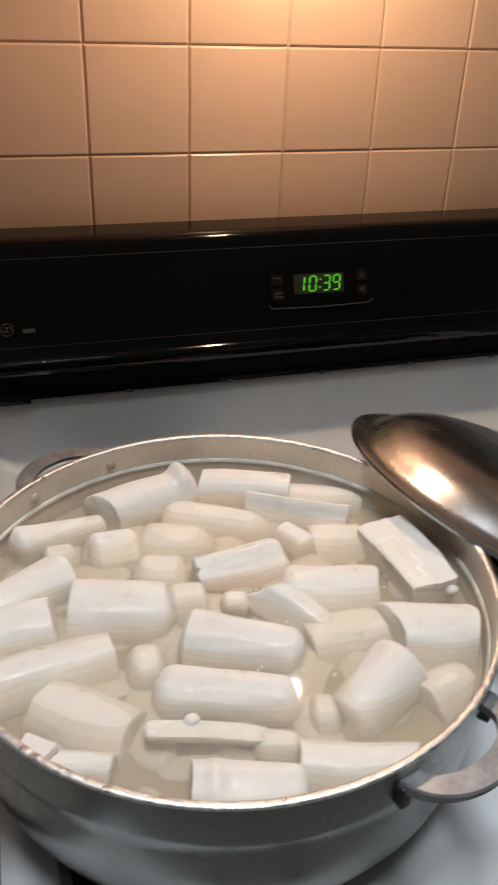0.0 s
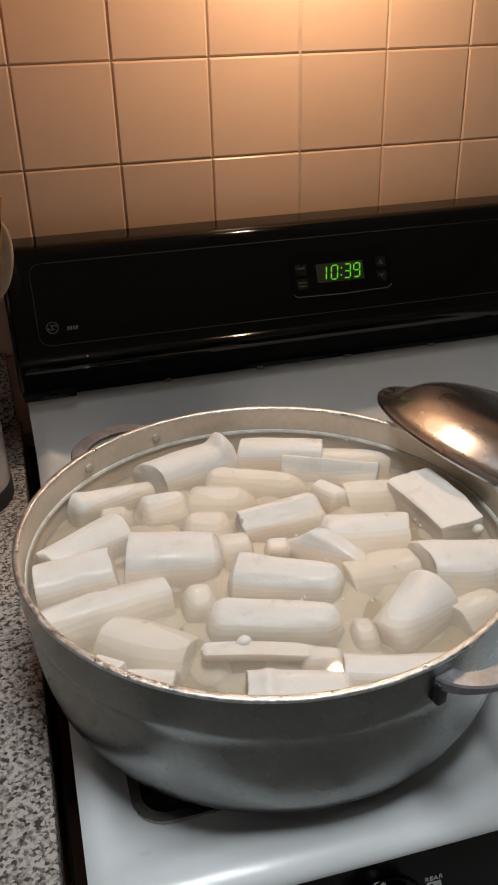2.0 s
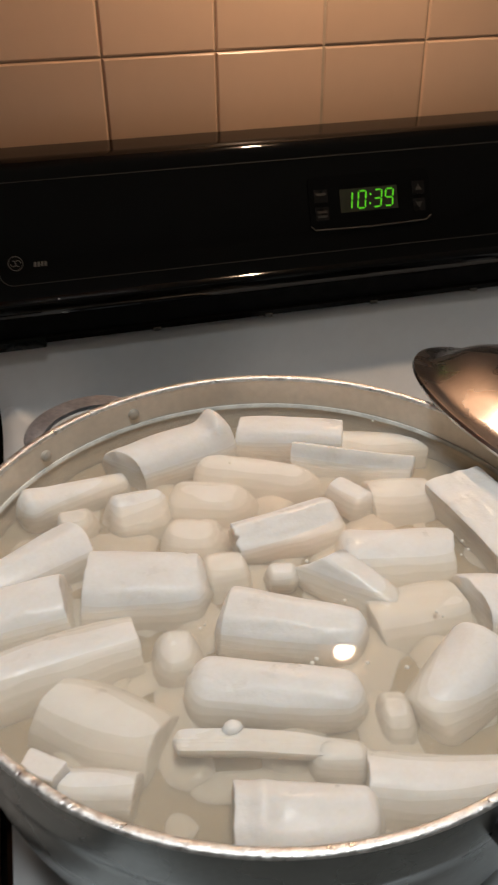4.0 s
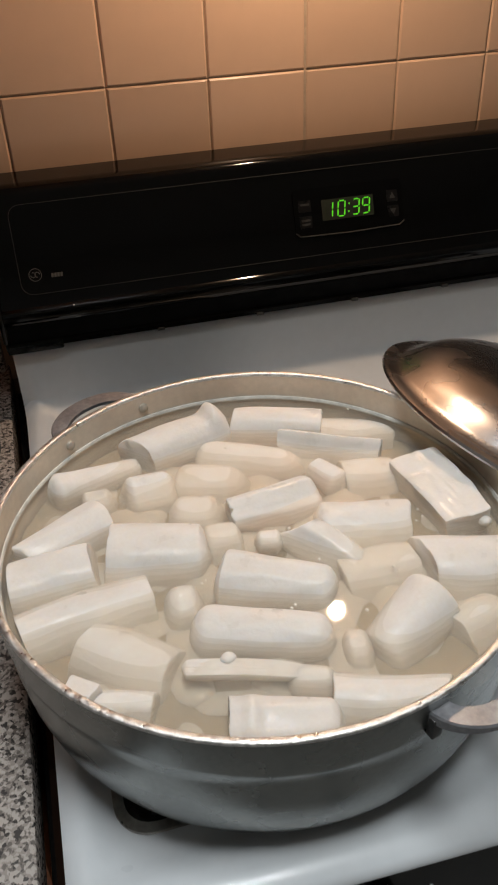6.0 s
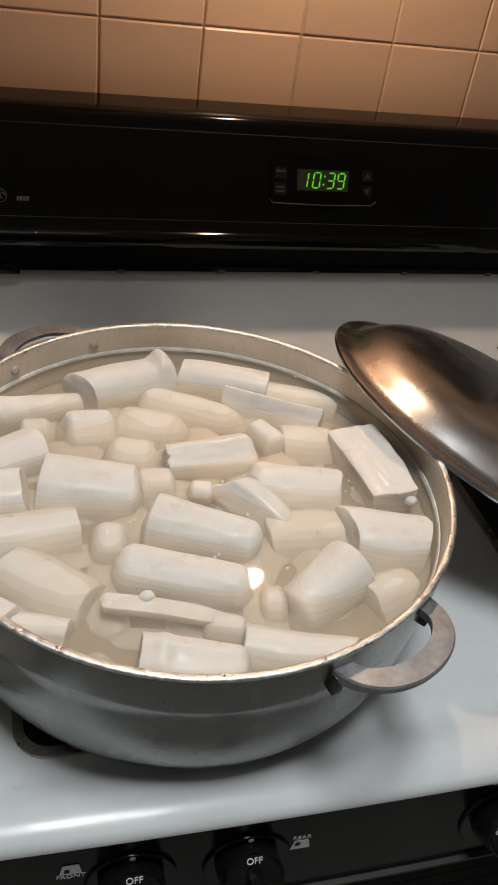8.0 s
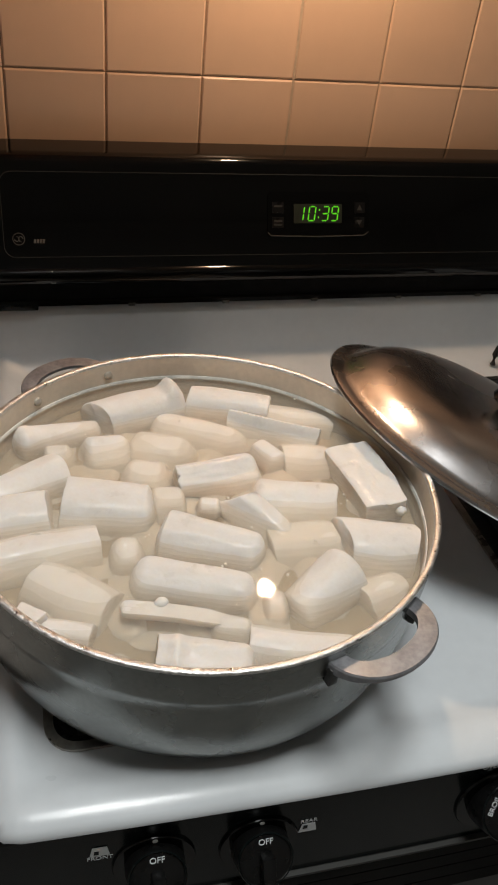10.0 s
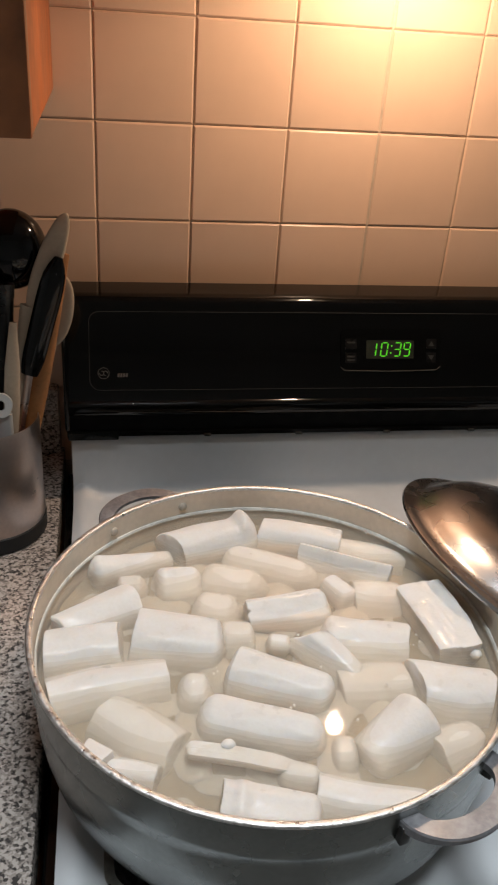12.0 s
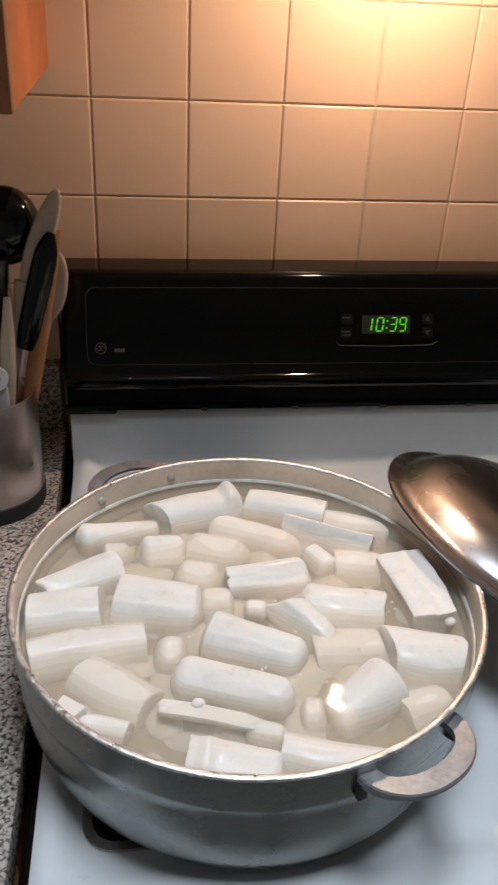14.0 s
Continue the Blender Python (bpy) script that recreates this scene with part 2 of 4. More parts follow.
def lathe(profile, n=96, closed=False, bm=None):
    """Turns a profile of (radius, height) round the z axis."""
    bm = bm or bmesh.new()
    rings = []
    for r, z in profile:
        if r < 1e-6:
            rings.append([bm.verts.new((0, 0, z))])
        else:
            rings.append([bm.verts.new((r * math.cos(2 * math.pi * i / n), r * math.sin(2 * math.pi * i / n), z)) for i in range(n)])
    pairs = list(zip(rings, rings[1:])) + ([(rings[-1], rings[0])] if closed else [])
    for a, b in pairs:
        for i in range(n):
            j = (i + 1) % n
            if len(a) == 1 and len(b) == 1:
                continue
            if len(a) == 1:
                bm.faces.new((a[0], b[i], b[j]))
            elif len(b) == 1:
                bm.faces.new((a[i], b[0], a[j]))
            else:
                bm.faces.new((a[i], b[i], b[j], a[j]))
    return bm


def sweep(points, radii, n=12, flat=1.0, cap=True, bm=None, up=(0, 0, 1)):
    """A tube along points, round or flattened."""
    bm = bm or bmesh.new()
    pts = [Vector(p) for p in points]
    rings = []
    for k, p in enumerate(pts):
        d = (pts[min(k + 1, len(pts) - 1)] - pts[max(k - 1, 0)]).normalized()
        s = d.cross(Vector(up))
        s = s.normalized() if s.length > 1e-4 else Vector((1, 0, 0))
        u = s.cross(d).normalized()
        r = radii[k] if hasattr(radii, "__len__") else radii
        rings.append([bm.verts.new(p + s * r * math.cos(2 * math.pi * i / n) + u * r * flat * math.sin(2 * math.pi * i / n)) for i in range(n)])
    for a, b in zip(rings, rings[1:]):
        for i in range(n):
            j = (i + 1) % n
            bm.faces.new((a[i], a[j], b[j], b[i]))
    if cap:
        bm.faces.new(rings[0][::-1])
        bm.faces.new(rings[-1])
    return bm


def extrude_profile(pts, x0, x1, bm=None):
    """A closed (y, z) outline drawn along x."""
    bm = bm or bmesh.new()
    a = [bm.verts.new((x0, y, z)) for y, z in pts]
    b = [bm.verts.new((x1, y, z)) for y, z in pts]
    n = len(pts)
    for i in range(n):
        j = (i + 1) % n
        bm.faces.new((a[i], a[j], b[j], b[i]))
    bm.faces.new(a[::-1])
    bm.faces.new(b)
    return bm


def rounded(x0, x1, y0, y1, r, n=6):
    """The outline of a rounded rectangle."""
    out = []
    for cx, cy, a0 in ((x1 - r, y1 - r, 0), (x0 + r, y1 - r, 90), (x0 + r, y0 + r, 180), (x1 - r, y0 + r, 270)):
        for k in range(n + 1):
            a = radians(a0 + 90 * k / n)
            out.append((cx + r * math.cos(a), cy + r * math.sin(a)))
    return out


def plate(outline, z0, z1, bm=None):
    bm = bm or bmesh.new()
    a = [bm.verts.new((x, y, z0)) for x, y in outline]
    b = [bm.verts.new((x, y, z1)) for x, y in outline]
    n = len(outline)
    for i in range(n):
        j = (i + 1) % n
        bm.faces.new((a[i], a[j], b[j], b[i]))
    bm.faces.new(a[::-1])
    bm.faces.new(b)
    return bm


def band(outline, inner, z0, z1, bm=None):
    """A flat closed frame between two outlines of equal count."""
    bm = bm or bmesh.new()
    n = len(outline)
    rings = [[bm.verts.new((x, y, z)) for x, y in o] for o, z in ((outline, z0), (outline, z1), (inner, z1), (inner, z0))]
    for a, b in zip(rings, rings[1:] + rings[:1]):
        for i in range(n):
            j = (i + 1) % n
            bm.faces.new((a[i], a[j], b[j], b[i]))
    return bm


def placed(bm, m):
    bmesh.ops.transform(bm, matrix=m, verts=bm.verts)
    return bm


def text_mesh(body, size):
    cu = bpy.data.curves.new("text", "FONT")
    cu.body, cu.size, cu.align_x, cu.align_y, cu.extrude = body, size, "CENTER", "CENTER", 0.0002
    ob = bpy.data.objects.new("text", cu)
    me = ob.to_mesh()
    bm = bmesh.new()
    bm.from_mesh(me)
    ob.to_mesh_clear()
    bpy.data.objects.remove(ob)
    bpy.data.curves.remove(cu)
    return bm


# ---------------------------------------------------------------- room shell
TOP = 0.914            # height of the cooktop's raised edge
DIP = 0.010            # depth of its sunken floor
PX, PZ = 0.1095, 0.1086  # tile pitch
ROW0 = 1.214           # height of the lowest full joint above the range
X0, X1 = -0.042, 0.720   # the range's sides


def slab(name, dims, mat, label, category):
    return tagged(part(name, box(*dims), mat, smooth=False), label, category, kind="structure")


wall_n = slab("wall_north", (-1.6, 2.2, 0.0021, 0.12, 0, 2.45), M_GROUT, "kitchen wall behind the range with brown grout", "wall")
slab("wall_south", (-1.6, 2.2, -3.2, -3.1, 0, 2.45), M_PLASTER, "plain painted kitchen wall", "wall")
slab("wall_west", (-1.7, -1.6, -3.2, 0.12, 0, 2.45), M_PLASTER, "plain painted kitchen wall", "wall")
slab("wall_east", (2.2, 2.3, -3.2, 0.12, 0, 2.45), M_PLASTER, "plain painted kitchen wall", "wall")
slab("floor", (-1.7, 2.3, -3.2, 0.12, -0.05, 0), M_FLOOR, "plain pale kitchen floor", "floor")
slab("ceiling", (-1.7, 2.3, -3.2, 0.12, 2.45, 2.5), M_CEIL, "plain painted kitchen ceiling", "ceiling")

# ---------------------------------------------------------------- counter
counter = tagged(part("countertop", box(-1.2, X0 - 0.008, -0.66, 0.006, 0.872, 0.910, 0.004), M_GRANITE), "speckled grey and rose granite countertop beside the range", "countertop", kind="structure")
tagged(part("backsplash_strip", box(-1.2, X0 - 0.012, -0.020, 0.006, 0.9105, 1.003, 0.003), M_GRANITE), "low granite upstand along the tiled wall", "backsplash", kind="structure")

base = thing("base_cabinet", "brown wooden base cabinet under the granite counter", "cabinet")
part("body", box(-1.2, X0 - 0.012, -0.60, 0.0, 0.0, 0.871), M_OAK, base, smooth=False)

# ---------------------------------------------------------------- wall cabinet
cab = thing("wall_cabinet", "red-brown wooden wall cabinet above the counter", "cabinet")
part("body", box(-0.80, -0.043, -0.305, -0.001, 1.352, 2.1, 0.0015), M_OAK, cab)
part("face_frame", box(-0.80, -0.0425, -0.323, -0.3055, 1.351, 2.1, 0.002), M_OAK_DARK, cab, "dark brown front frame")

# ---------------------------------------------------------------- hood over the range
hood = thing("range_hood", "plain range hood with a small warm lamp lens", "range hood")
part("shell", box(X0, X1, -0.46, 0.0, 1.553, 1.70, 0.004), M_HOOD, hood)
part("lamp_lens", box(0.308, 0.358, -0.177, -0.127, 1.537, 1.5525, 0.003), glow("warm_lens", (1.0, 0.62, 0.34), 4.0), hood, "warm glowing lamp lens")

# ---------------------------------------------------------------- range
oven = thing("gas_range", "white gas range with black backguard and black control panel", "stove")
part("body", box(X0 - 0.004, X1 + 0.004, -0.655, -0.03, 0.05, 0.886, 0.003), M_BLACK, oven)


def cooktop():
    """The white top: a flat pan with a rounded lip, a bowed front and a riser at the back."""
    bm = bmesh.new()
    nx = 96
    rows = []
    for i in range(nx + 1):
        u = i / nx
        x = X0 + 0.007 + u * (X1 - X0 - 0.014)
        edge = min(x - X0 - 0.007, X1 - 0.007 - x)
        roll = 0.007 * max(0, 1 - edge / 0.012) ** 2
        bow = 0.008 * (1 - (2 * u - 1) ** 2)
        k_ = min(1.0, max(0.0, (edge - 0.014) / 0.022))
        dip = DIP * k_ * k_ * (3 - 2 * k_)
        inset = 0.006 * max(0, 1 - edge / 0.02) ** 2
        pts = [(-0.687 - bow + inset, TOP - 0.0145), (-0.690 - bow + inset, TOP - 0.0120), (-0.6898 - bow + inset, TOP - 0.0080), (-0.686 - 0.9 * bow + inset, TOP - 0.0035), (-0.677 - 0.5 * bow, TOP - 0.0006),
               (-0.668 - 0.3 * bow, TOP), (-0.661, TOP - 0.002), (-0.650, TOP - dip * 0.8), (-0.640, TOP - dip), (-0.5, TOP - dip), (-0.3, TOP - dip), (-0.150, TOP - dip), (-0.134, TOP - dip + 0.002), (-0.124, TOP - dip + 0.009), (-0.119, TOP + 0.012), (-0.116, 0.975), (-0.113, 0.984), (-0.105, 0.988), (-0.04, 0.988)]
        rows.append([bm.verts.new((x, y, z - (roll if z < 0.95 else 0))) for y, z in pts])
    for a, b in zip(rows, rows[1:]):
        for k in range(len(a) - 1):
            bm.faces.new((a[k], b[k], b[k + 1], a[k + 1]))
    for r in (rows[0], rows[-1]):
        low = [bm.verts.new((v.co.x, v.co.y, TOP - 0.0145)) for v in r[1:]]
        for k in range(len(r) - 1):
            if k == 0:
                bm.faces.new((r[0], r[1], low[0]))
            else:
                bm.faces.new((r[k], r[k + 1], low[k], low[k - 1]))
    return bm


part("cooktop", cooktop(), M_WHITE, oven, "glossy white enamel cooktop", angle=50)

# backguard
FACE0, FACE1 = Vector((0, -0.119, 1.040)), Vector((0, -0.0765, 1.139))
UP = (FACE1 - FACE0).normalized()
OUT = Vector((0, -UP.z, UP.y))
GUARD = [(-0.025, 1.1465), (-0.062, 1.1465), (-0.0665, 1.1461), (-0.0705, 1.1447), (-0.0735, 1.1425), (-0.0755, 1.1400), (-0.0768, 1.1375), (-0.119, 1.040), (-0.1205, 1.0360), (-0.1220, 1.0350), (-0.1235, 1.0338), (-0.1245, 1.0320), (-0.1248, 1.0298), (-0.1245, 1.0240), (-0.1215, 1.0190), (-0.1205, 1.012), (-0.1205, 1.000), (-0.126, 0.998), (-0.127, 0.9935), (-0.122, 0.9915), (-0.025, 0.9915)]
guard = part("backguard", extrude_profile(GUARD, X0 + 0.003, X1 - 0.003), M_BLACK, oven, "glossy black backguard", angle=25)
part("end_cap", box(X0 + 0.001, X0 + 0.0062, -0.1265, -0.0255, 1.0, 1.1475, 0.0025), M_BLACK, oven)
part("end_cap", box(X1 - 0.0062, X1 - 0.001, -0.1265, -0.0255, 1.0, 1.1475, 0.0025), M_BLACK, oven)
for i in range(7):
    x = 0.013 + 0.1115 * i
    part("vent_tab", box(x - 0.004, x + 0.004, -0.1278, -0.119, 0.9915, 0.9950, 0.0005), M_LINE, oven)
# flat strip on the face; its matt black stands in for a slot's shade
part("vent_shade_strip", box(X0 + 0.008, X1 - 0.008, -0.1219, -0.1195, 0.9995, 1.0178), M_SLOT_SHADE, oven, "matt black strip for the shade of a vent slot", smooth=False)
part("corner_bracket", box(X0 + 0.004, X0 + 0.062, -0.1292, -0.1195, 0.9892, 0.9985, 0.002), M_FRONT, oven)


def face(x, s, lift=0.0004):
    """A frame on the sloping face of the backguard: x along the range, s metres up the slope."""
    p = FACE0 + UP * s + OUT * lift
    return Matrix(((1, 0, 0, x), (0, UP.y, OUT.y, p.y), (0, UP.z, OUT.z, p.z), (0, 0, 0, 1)))


def face_s(z):
    return (z - FACE0.z) / UP.z


S0, S1 = 0.008, 0.098
o = rounded(X0 + 0.030, X1 - 0.030, S0, S1, 0.012)
inn = rounded(X0 + 0.0306, X1 - 0.0306, S0 + 0.0006, S1 - 0.0006, 0.0116)
part("outline", placed(band(o, inn, 0, 0.0003), face(0, 0)), M_LINE, guard, "thin grey outline", smooth=False)

# clock: glass window and slanted green segments
cx, cs = 0.3465, face_s(1.0905)
clock = part("clock", placed(plate(rounded(cx - 0.062, cx + 0.064, cs - 0.027, cs + 0.024, 0.006), 0, 0.0006), face(0, 0)), M_PANEL, oven, "black clock panel", smooth=False)
part("window", placed(plate(rounded(cx - 0.0305, cx + 0.0295, cs - 0.0115, cs + 0.0105, 0.001, 2), 0.0007, 0.0010), face(0, 0)), M_WINDOW, clock, "dim clock window", smooth=False)
DW, DH, TH = 0.0078, 0.0160, 0.0015
SEGS = {"a": (0, 1, 1), "g": (0, 0, 1), "d": (0, -1, 1), "f": (-1, 0.5, 0), "b": (1, 0.5, 0), "e": (-1, -0.5, 0), "c": (1, -0.5, 0)}
NUM = {"1": "bc", "0": "abcdef", "3": "abcdg", "9": "abcdfg"}


def segment(sx, sy, flat, x):
    h = DH / 2
    if flat:
        pts = [(-DW / 2 + 0.0007, 0), (-DW / 2 + 0.0016, TH / 2), (DW / 2 - 0.0016, TH / 2), (DW / 2 - 0.0007, 0), (DW / 2 - 0.0016, -TH / 2), (-DW / 2 + 0.0016, -TH / 2)]
    else:
        pts = [(0, h / 2 - 0.0004), (TH / 2, h / 2 - 0.0013), (TH / 2, -h / 2 + 0.0013), (0, -h / 2 + 0.0004), (-TH / 2, -h / 2 + 0.0013), (-TH / 2, h / 2 - 0.0013)]
    out = []
    for px_, py_ in pts:
        qx, qy = px_ + sx * DW / 2, py_ + sy * h
        out.append((x + qx + 0.14 * qy, cs - 0.0005 + qy))
    return placed(plate(out, 0.0012, 0.0015), face(0, 0))


for ch, x in (("1", cx - 0.0222), ("0", cx - 0.0080), ("3", cx + 0.0085), ("9", cx + 0.0205)):
    for s_ in NUM[ch]:
        part("segment", segment(*SEGS[s_], x), M_LED, clock, "lit green segment", smooth=False)
for dy in (-0.0042, 0.0042):
    part("colon_dot", placed(plate(rounded(cx + 0.0007 + 0.14 * dy - 0.0008, cx + 0.0007 + 0.14 * dy + 0.0008, cs + dy - 0.0014, cs + dy + 0.0004, 0.0003, 2), 0.0012, 0.0015), face(0, 0)), M_LED, clock, "lit green dot", smooth=False)
# touch keys with unreadable print, and two arrows
for k, dy in enumerate((0.0062, -0.0105)):
    key = part("touch_key", placed(plate(rounded(cx - 0.0565, cx - 0.0425, cs + dy - 0.0062, cs + dy + 0.0062, 0.001, 2), 0.0007, 0.0011), face(0, 0)), M_KNOB, clock, smooth=False)
    for j in range(1 + k):
        part("print_bar", placed(plate(rounded(cx - 0.0545, cx - 0.0445, cs + dy + 0.0005 - 0.0042 * j, cs + dy + 0.0027 - 0.0042 * j, 0.0003, 1), 0.0012, 0.0014), face(0, 0)), M_LINE, key, "dim grey print", smooth=False)
for sgn, dy in ((1, 0.0062), (-1, -0.0105)):
    key = part("arrow_key", placed(plate(rounded(cx + 0.0455, cx + 0.0585, cs + dy - 0.0062, cs + dy + 0.0062, 0.001, 2), 0.0007, 0.0011), face(0, 0)), M_KNOB, clock, smooth=False)
    tri = [(cx + 0.052 - 0.0036 * sgn, cs + dy - 0.0028 * sgn), (cx + 0.052 + 0.0036 * sgn, cs + dy - 0.0028 * sgn), (cx + 0.052, cs + dy + 0.0034 * sgn)]
    part("arrow", placed(plate(tri, 0.0012, 0.0014), face(0, 0)), M_LINE, key, "dim grey arrow", smooth=False)
part("ledge", placed(sweep([(cx - 0.062, cs - 0.0215, 0.001), (cx - 0.058, cs - 0.0255, 0.0015), (cx, cs - 0.0268, 0.0018), (cx + 0.058, cs - 0.0255, 0.0015), (cx + 0.064, cs - 0.0215, 0.001)], 0.0007, 8), face(0, 0)), M_LINE, clock)

# round maker's mark as a plain ring with a curl, and a bar beside it
ls = face_s(1.0655)
badge = part("badge", placed(lathe([(0.0066, 0.0002), (0.0066, 0.0006), (0.0059, 0.0006), (0.0059, 0.0002)], 32, closed=True), face(0.004, ls)), M_BADGE, oven, "small grey ring mark", smooth=False)
for a0 in (0, 180):
    c_ = [(0.0024 * math.cos(radians(a0 + 40 * k)) + 0.0021 * math.cos(radians(a0)), 0.0026 * math.sin(radians(a0 + 40 * k)), 0.0005) for k in range(8)]
    part("curl", placed(sweep(c_, 0.00045, 6), face(0.004, ls)), M_BADGE, badge, smooth=False)
for j in range(4):
    part("print_bar", placed(plate([(0.0195 + 0.0031 * j, ls - 0.0045), (0.0218 + 0.0031 * j, ls - 0.0045), (0.0224 + 0.0031 * j, ls - 0.0003), (0.0201 + 0.0031 * j, ls - 0.0003)], 0.0002, 0.0005), face(0, 0)), M_BADGE, oven, "dim grey print", smooth=False)
part("speck", placed(lathe([(0, 0.0009), (0.0008, 0.0007), (0.0011, 0.0)], 10), pose(0.037, -0.1232, 1.0335)), M_DOT, oven, "tiny white fleck")

# control panel under the bowed front edge
def bow(x):
    u = (x - X0) / (X1 - X0)
    return 0.008 * (1 - (2 * u - 1) ** 2)


def front(name, y0, z0, y1, z1, mat, depth=0.02, parent=None, label=""):
    """A bowed strip of the front, from its upper edge to its lower edge."""
    bm = bmesh.new()
    rows = []
    for i in range(33):
        x = X0 + 0.003 + (X1 - X0 - 0.006) * i / 32
        b_ = bow(x)
        rows.append([bm.verts.new((x, y, z)) for y, z in ((y0 + depth, z0), (y0 - b_, z0), (y1 - b_, z1), (y1 + depth, z1))])
    for a, b in zip(rows, rows[1:]):
        for k in range(4):
            bm.faces.new((a[k], b[k], b[(k + 1) % 4], a[(k + 1) % 4]))
    bm.faces.new(rows[0])
    bm.faces.new(rows[-1][::-1])
    return part(name, bm, mat, parent, label, angle=30)


PY0, PZ0, PY1, PZ1 = -0.682, TOP - 0.0150, -0.690, 0.800
front("top_trim", -0.6855, TOP - 0.0140, -0.6865, TOP - 0.0180, M_BLACK, 0.02, oven)
panel = front("control_panel", PY0, PZ0, PY1, PZ1, M_FRONT, 0.02, oven, "charcoal control panel")
front("trim_strip", -0.694, 0.7985, -0.694, 0.7955, M_LINE, 0.03, oven, "thin light trim strip")
for k in range(4):
    front("louvre", -0.690 - 0.004 * k, 0.790 - 0.010 * k, -0.695 - 0.004 * k, 0.784 - 0.010 * k, M_BLACK, 0.02, oven)
door = part("oven_door", box(X0 + 0.004, X1 - 0.004, -0.700, -0.655, 0.20, 0.742, 0.004), M_BLACK, oven, "black oven door")


def on_panel(x, z, lift=0.0006):
    """A frame on the control panel, looking out of it."""
    k = (PZ0 - z) / (PZ0 - PZ1)
    y = PY0 + (PY1 - PY0) * k - bow(x) - lift
    lean = math.degrees(math.atan2(PY0 - PY1, PZ0 - PZ1))
    turn = math.degrees(math.atan2(bow(x + 0.01) - bow(x - 0.01), 0.02))
    return pose(x, y, z, 90 - lean, 0, -turn)


def knob(x, z, r, words, label):
    """A round control knob on a dark disc, with a grip across and a print mark above."""
    face_ = on_panel(x, z, 0.0022) @ Matrix.Rotation(radians(-28), 4, "X")
    k = part("knob", placed(lathe([(0, 0.020), (r * 0.80, 0.020), (r * 0.92, 0.0185), (r * 0.97, 0.015), (r, 0.006), (r, -0.010)], 48), face_), M_KNOB, oven, label)
    part("disc", placed(lathe([(0, 0.0018), (r * 1.36, 0.0018), (r * 1.40, 0.0004), (r * 1.40, -0.002)], 56), on_panel(x, z)), M_PANEL, k, "black disc round the knob")
    part("grip", placed(box(-0.0050, 0.0050, -r * 0.93, r * 0.30, 0.019, 0.031, 0.0025), face_), M_KNOB, k)
    part("rim", placed(lathe([(r * 0.90, 0.0202), (r * 0.93, 0.0206), (r * 0.96, 0.0196)], 48), face_), M_FRONT, k)
    for wtext, a in words:
        q = Matrix.Rotation(radians(a), 4, "Z") @ Matrix.Translation((0, r * 0.66, 0.0208))
        part("lettering", placed(text_mesh(wtext, 0.0062), face_ @ q), M_PRINT, k, "grey printed word " + wtext, smooth=False)
    return k


def burner_mark(x, z, word, word_above):
    """A small picture of the cooktop with one burner marked, and its word."""
    w = 0.0070
    o_ = [(-w, -0.0048), (w, -0.0048), (w * 0.72, 0.0048), (-w * 0.72, 0.0048)]
    mk = part("burner_mark", placed(plate(o_, 0, 0.0003), on_panel(x, z)), M_PRINT, panel, "grey printed cooktop sign", smooth=False)
    q = 0.0012 if word_above else -0.0012
    part("marked_burner", placed(plate([(-w * 0.62, q - 0.0016), (-w * 0.1, q - 0.0016), (-w * 0.1, q + 0.0022), (-w * 0.55, q + 0.0022)], 0.0004, 0.0006), on_panel(x, z)), M_FRONT, mk, smooth=False)
    part("lettering", placed(text_mesh(word, 0.0056), on_panel(x, z) @ Matrix.Translation((0, 0.0078 if word_above else -0.0078, 0))), M_PRINT, mk, "grey printed word " + word, smooth=False)


KZ = 0.846
knob(0.069, KZ, 0.0215, [("OFF", 0)], "black front burner knob")
knob(0.146, KZ, 0.0215, [("OFF", 0)], "black rear burner knob")
knob(0.341, KZ + 0.001, 0.0255, [("OFF", -8), ("BROIL", 62)], "black oven control knob")
knob(0.536, KZ, 0.0215, [("OFF", 0)], "black burner knob")
knob(0.613, KZ, 0.0215, [("OFF", 0)], "black burner knob")
burner_mark(0.031, 0.868, "FRONT", False)
burner_mark(0.183, 0.855, "REAR", True)
for x in (0.069, 0.146):
    part("pointer_dot", placed(lathe([(0, 0.0022), (0.0019, 0.002), (0.0022, 0)], 14), on_panel(x, 0.8725)), M_DOT, panel, "white pointer dot", smooth=False)
part("pointer_line", placed(box(-0.0004, 0.0004, -0.006, 0.005, 0.0019, 0.0024), on_panel(0.341, 0.886)), M_PRINT, panel, smooth=False)
part("lettering", placed(text_mesh("OVEN CONTROL", 0.0062), on_panel(0.341, 0.8925, 0.0026)), M_PRINT, panel, "grey printed words OVEN CONTROL", smooth=False)


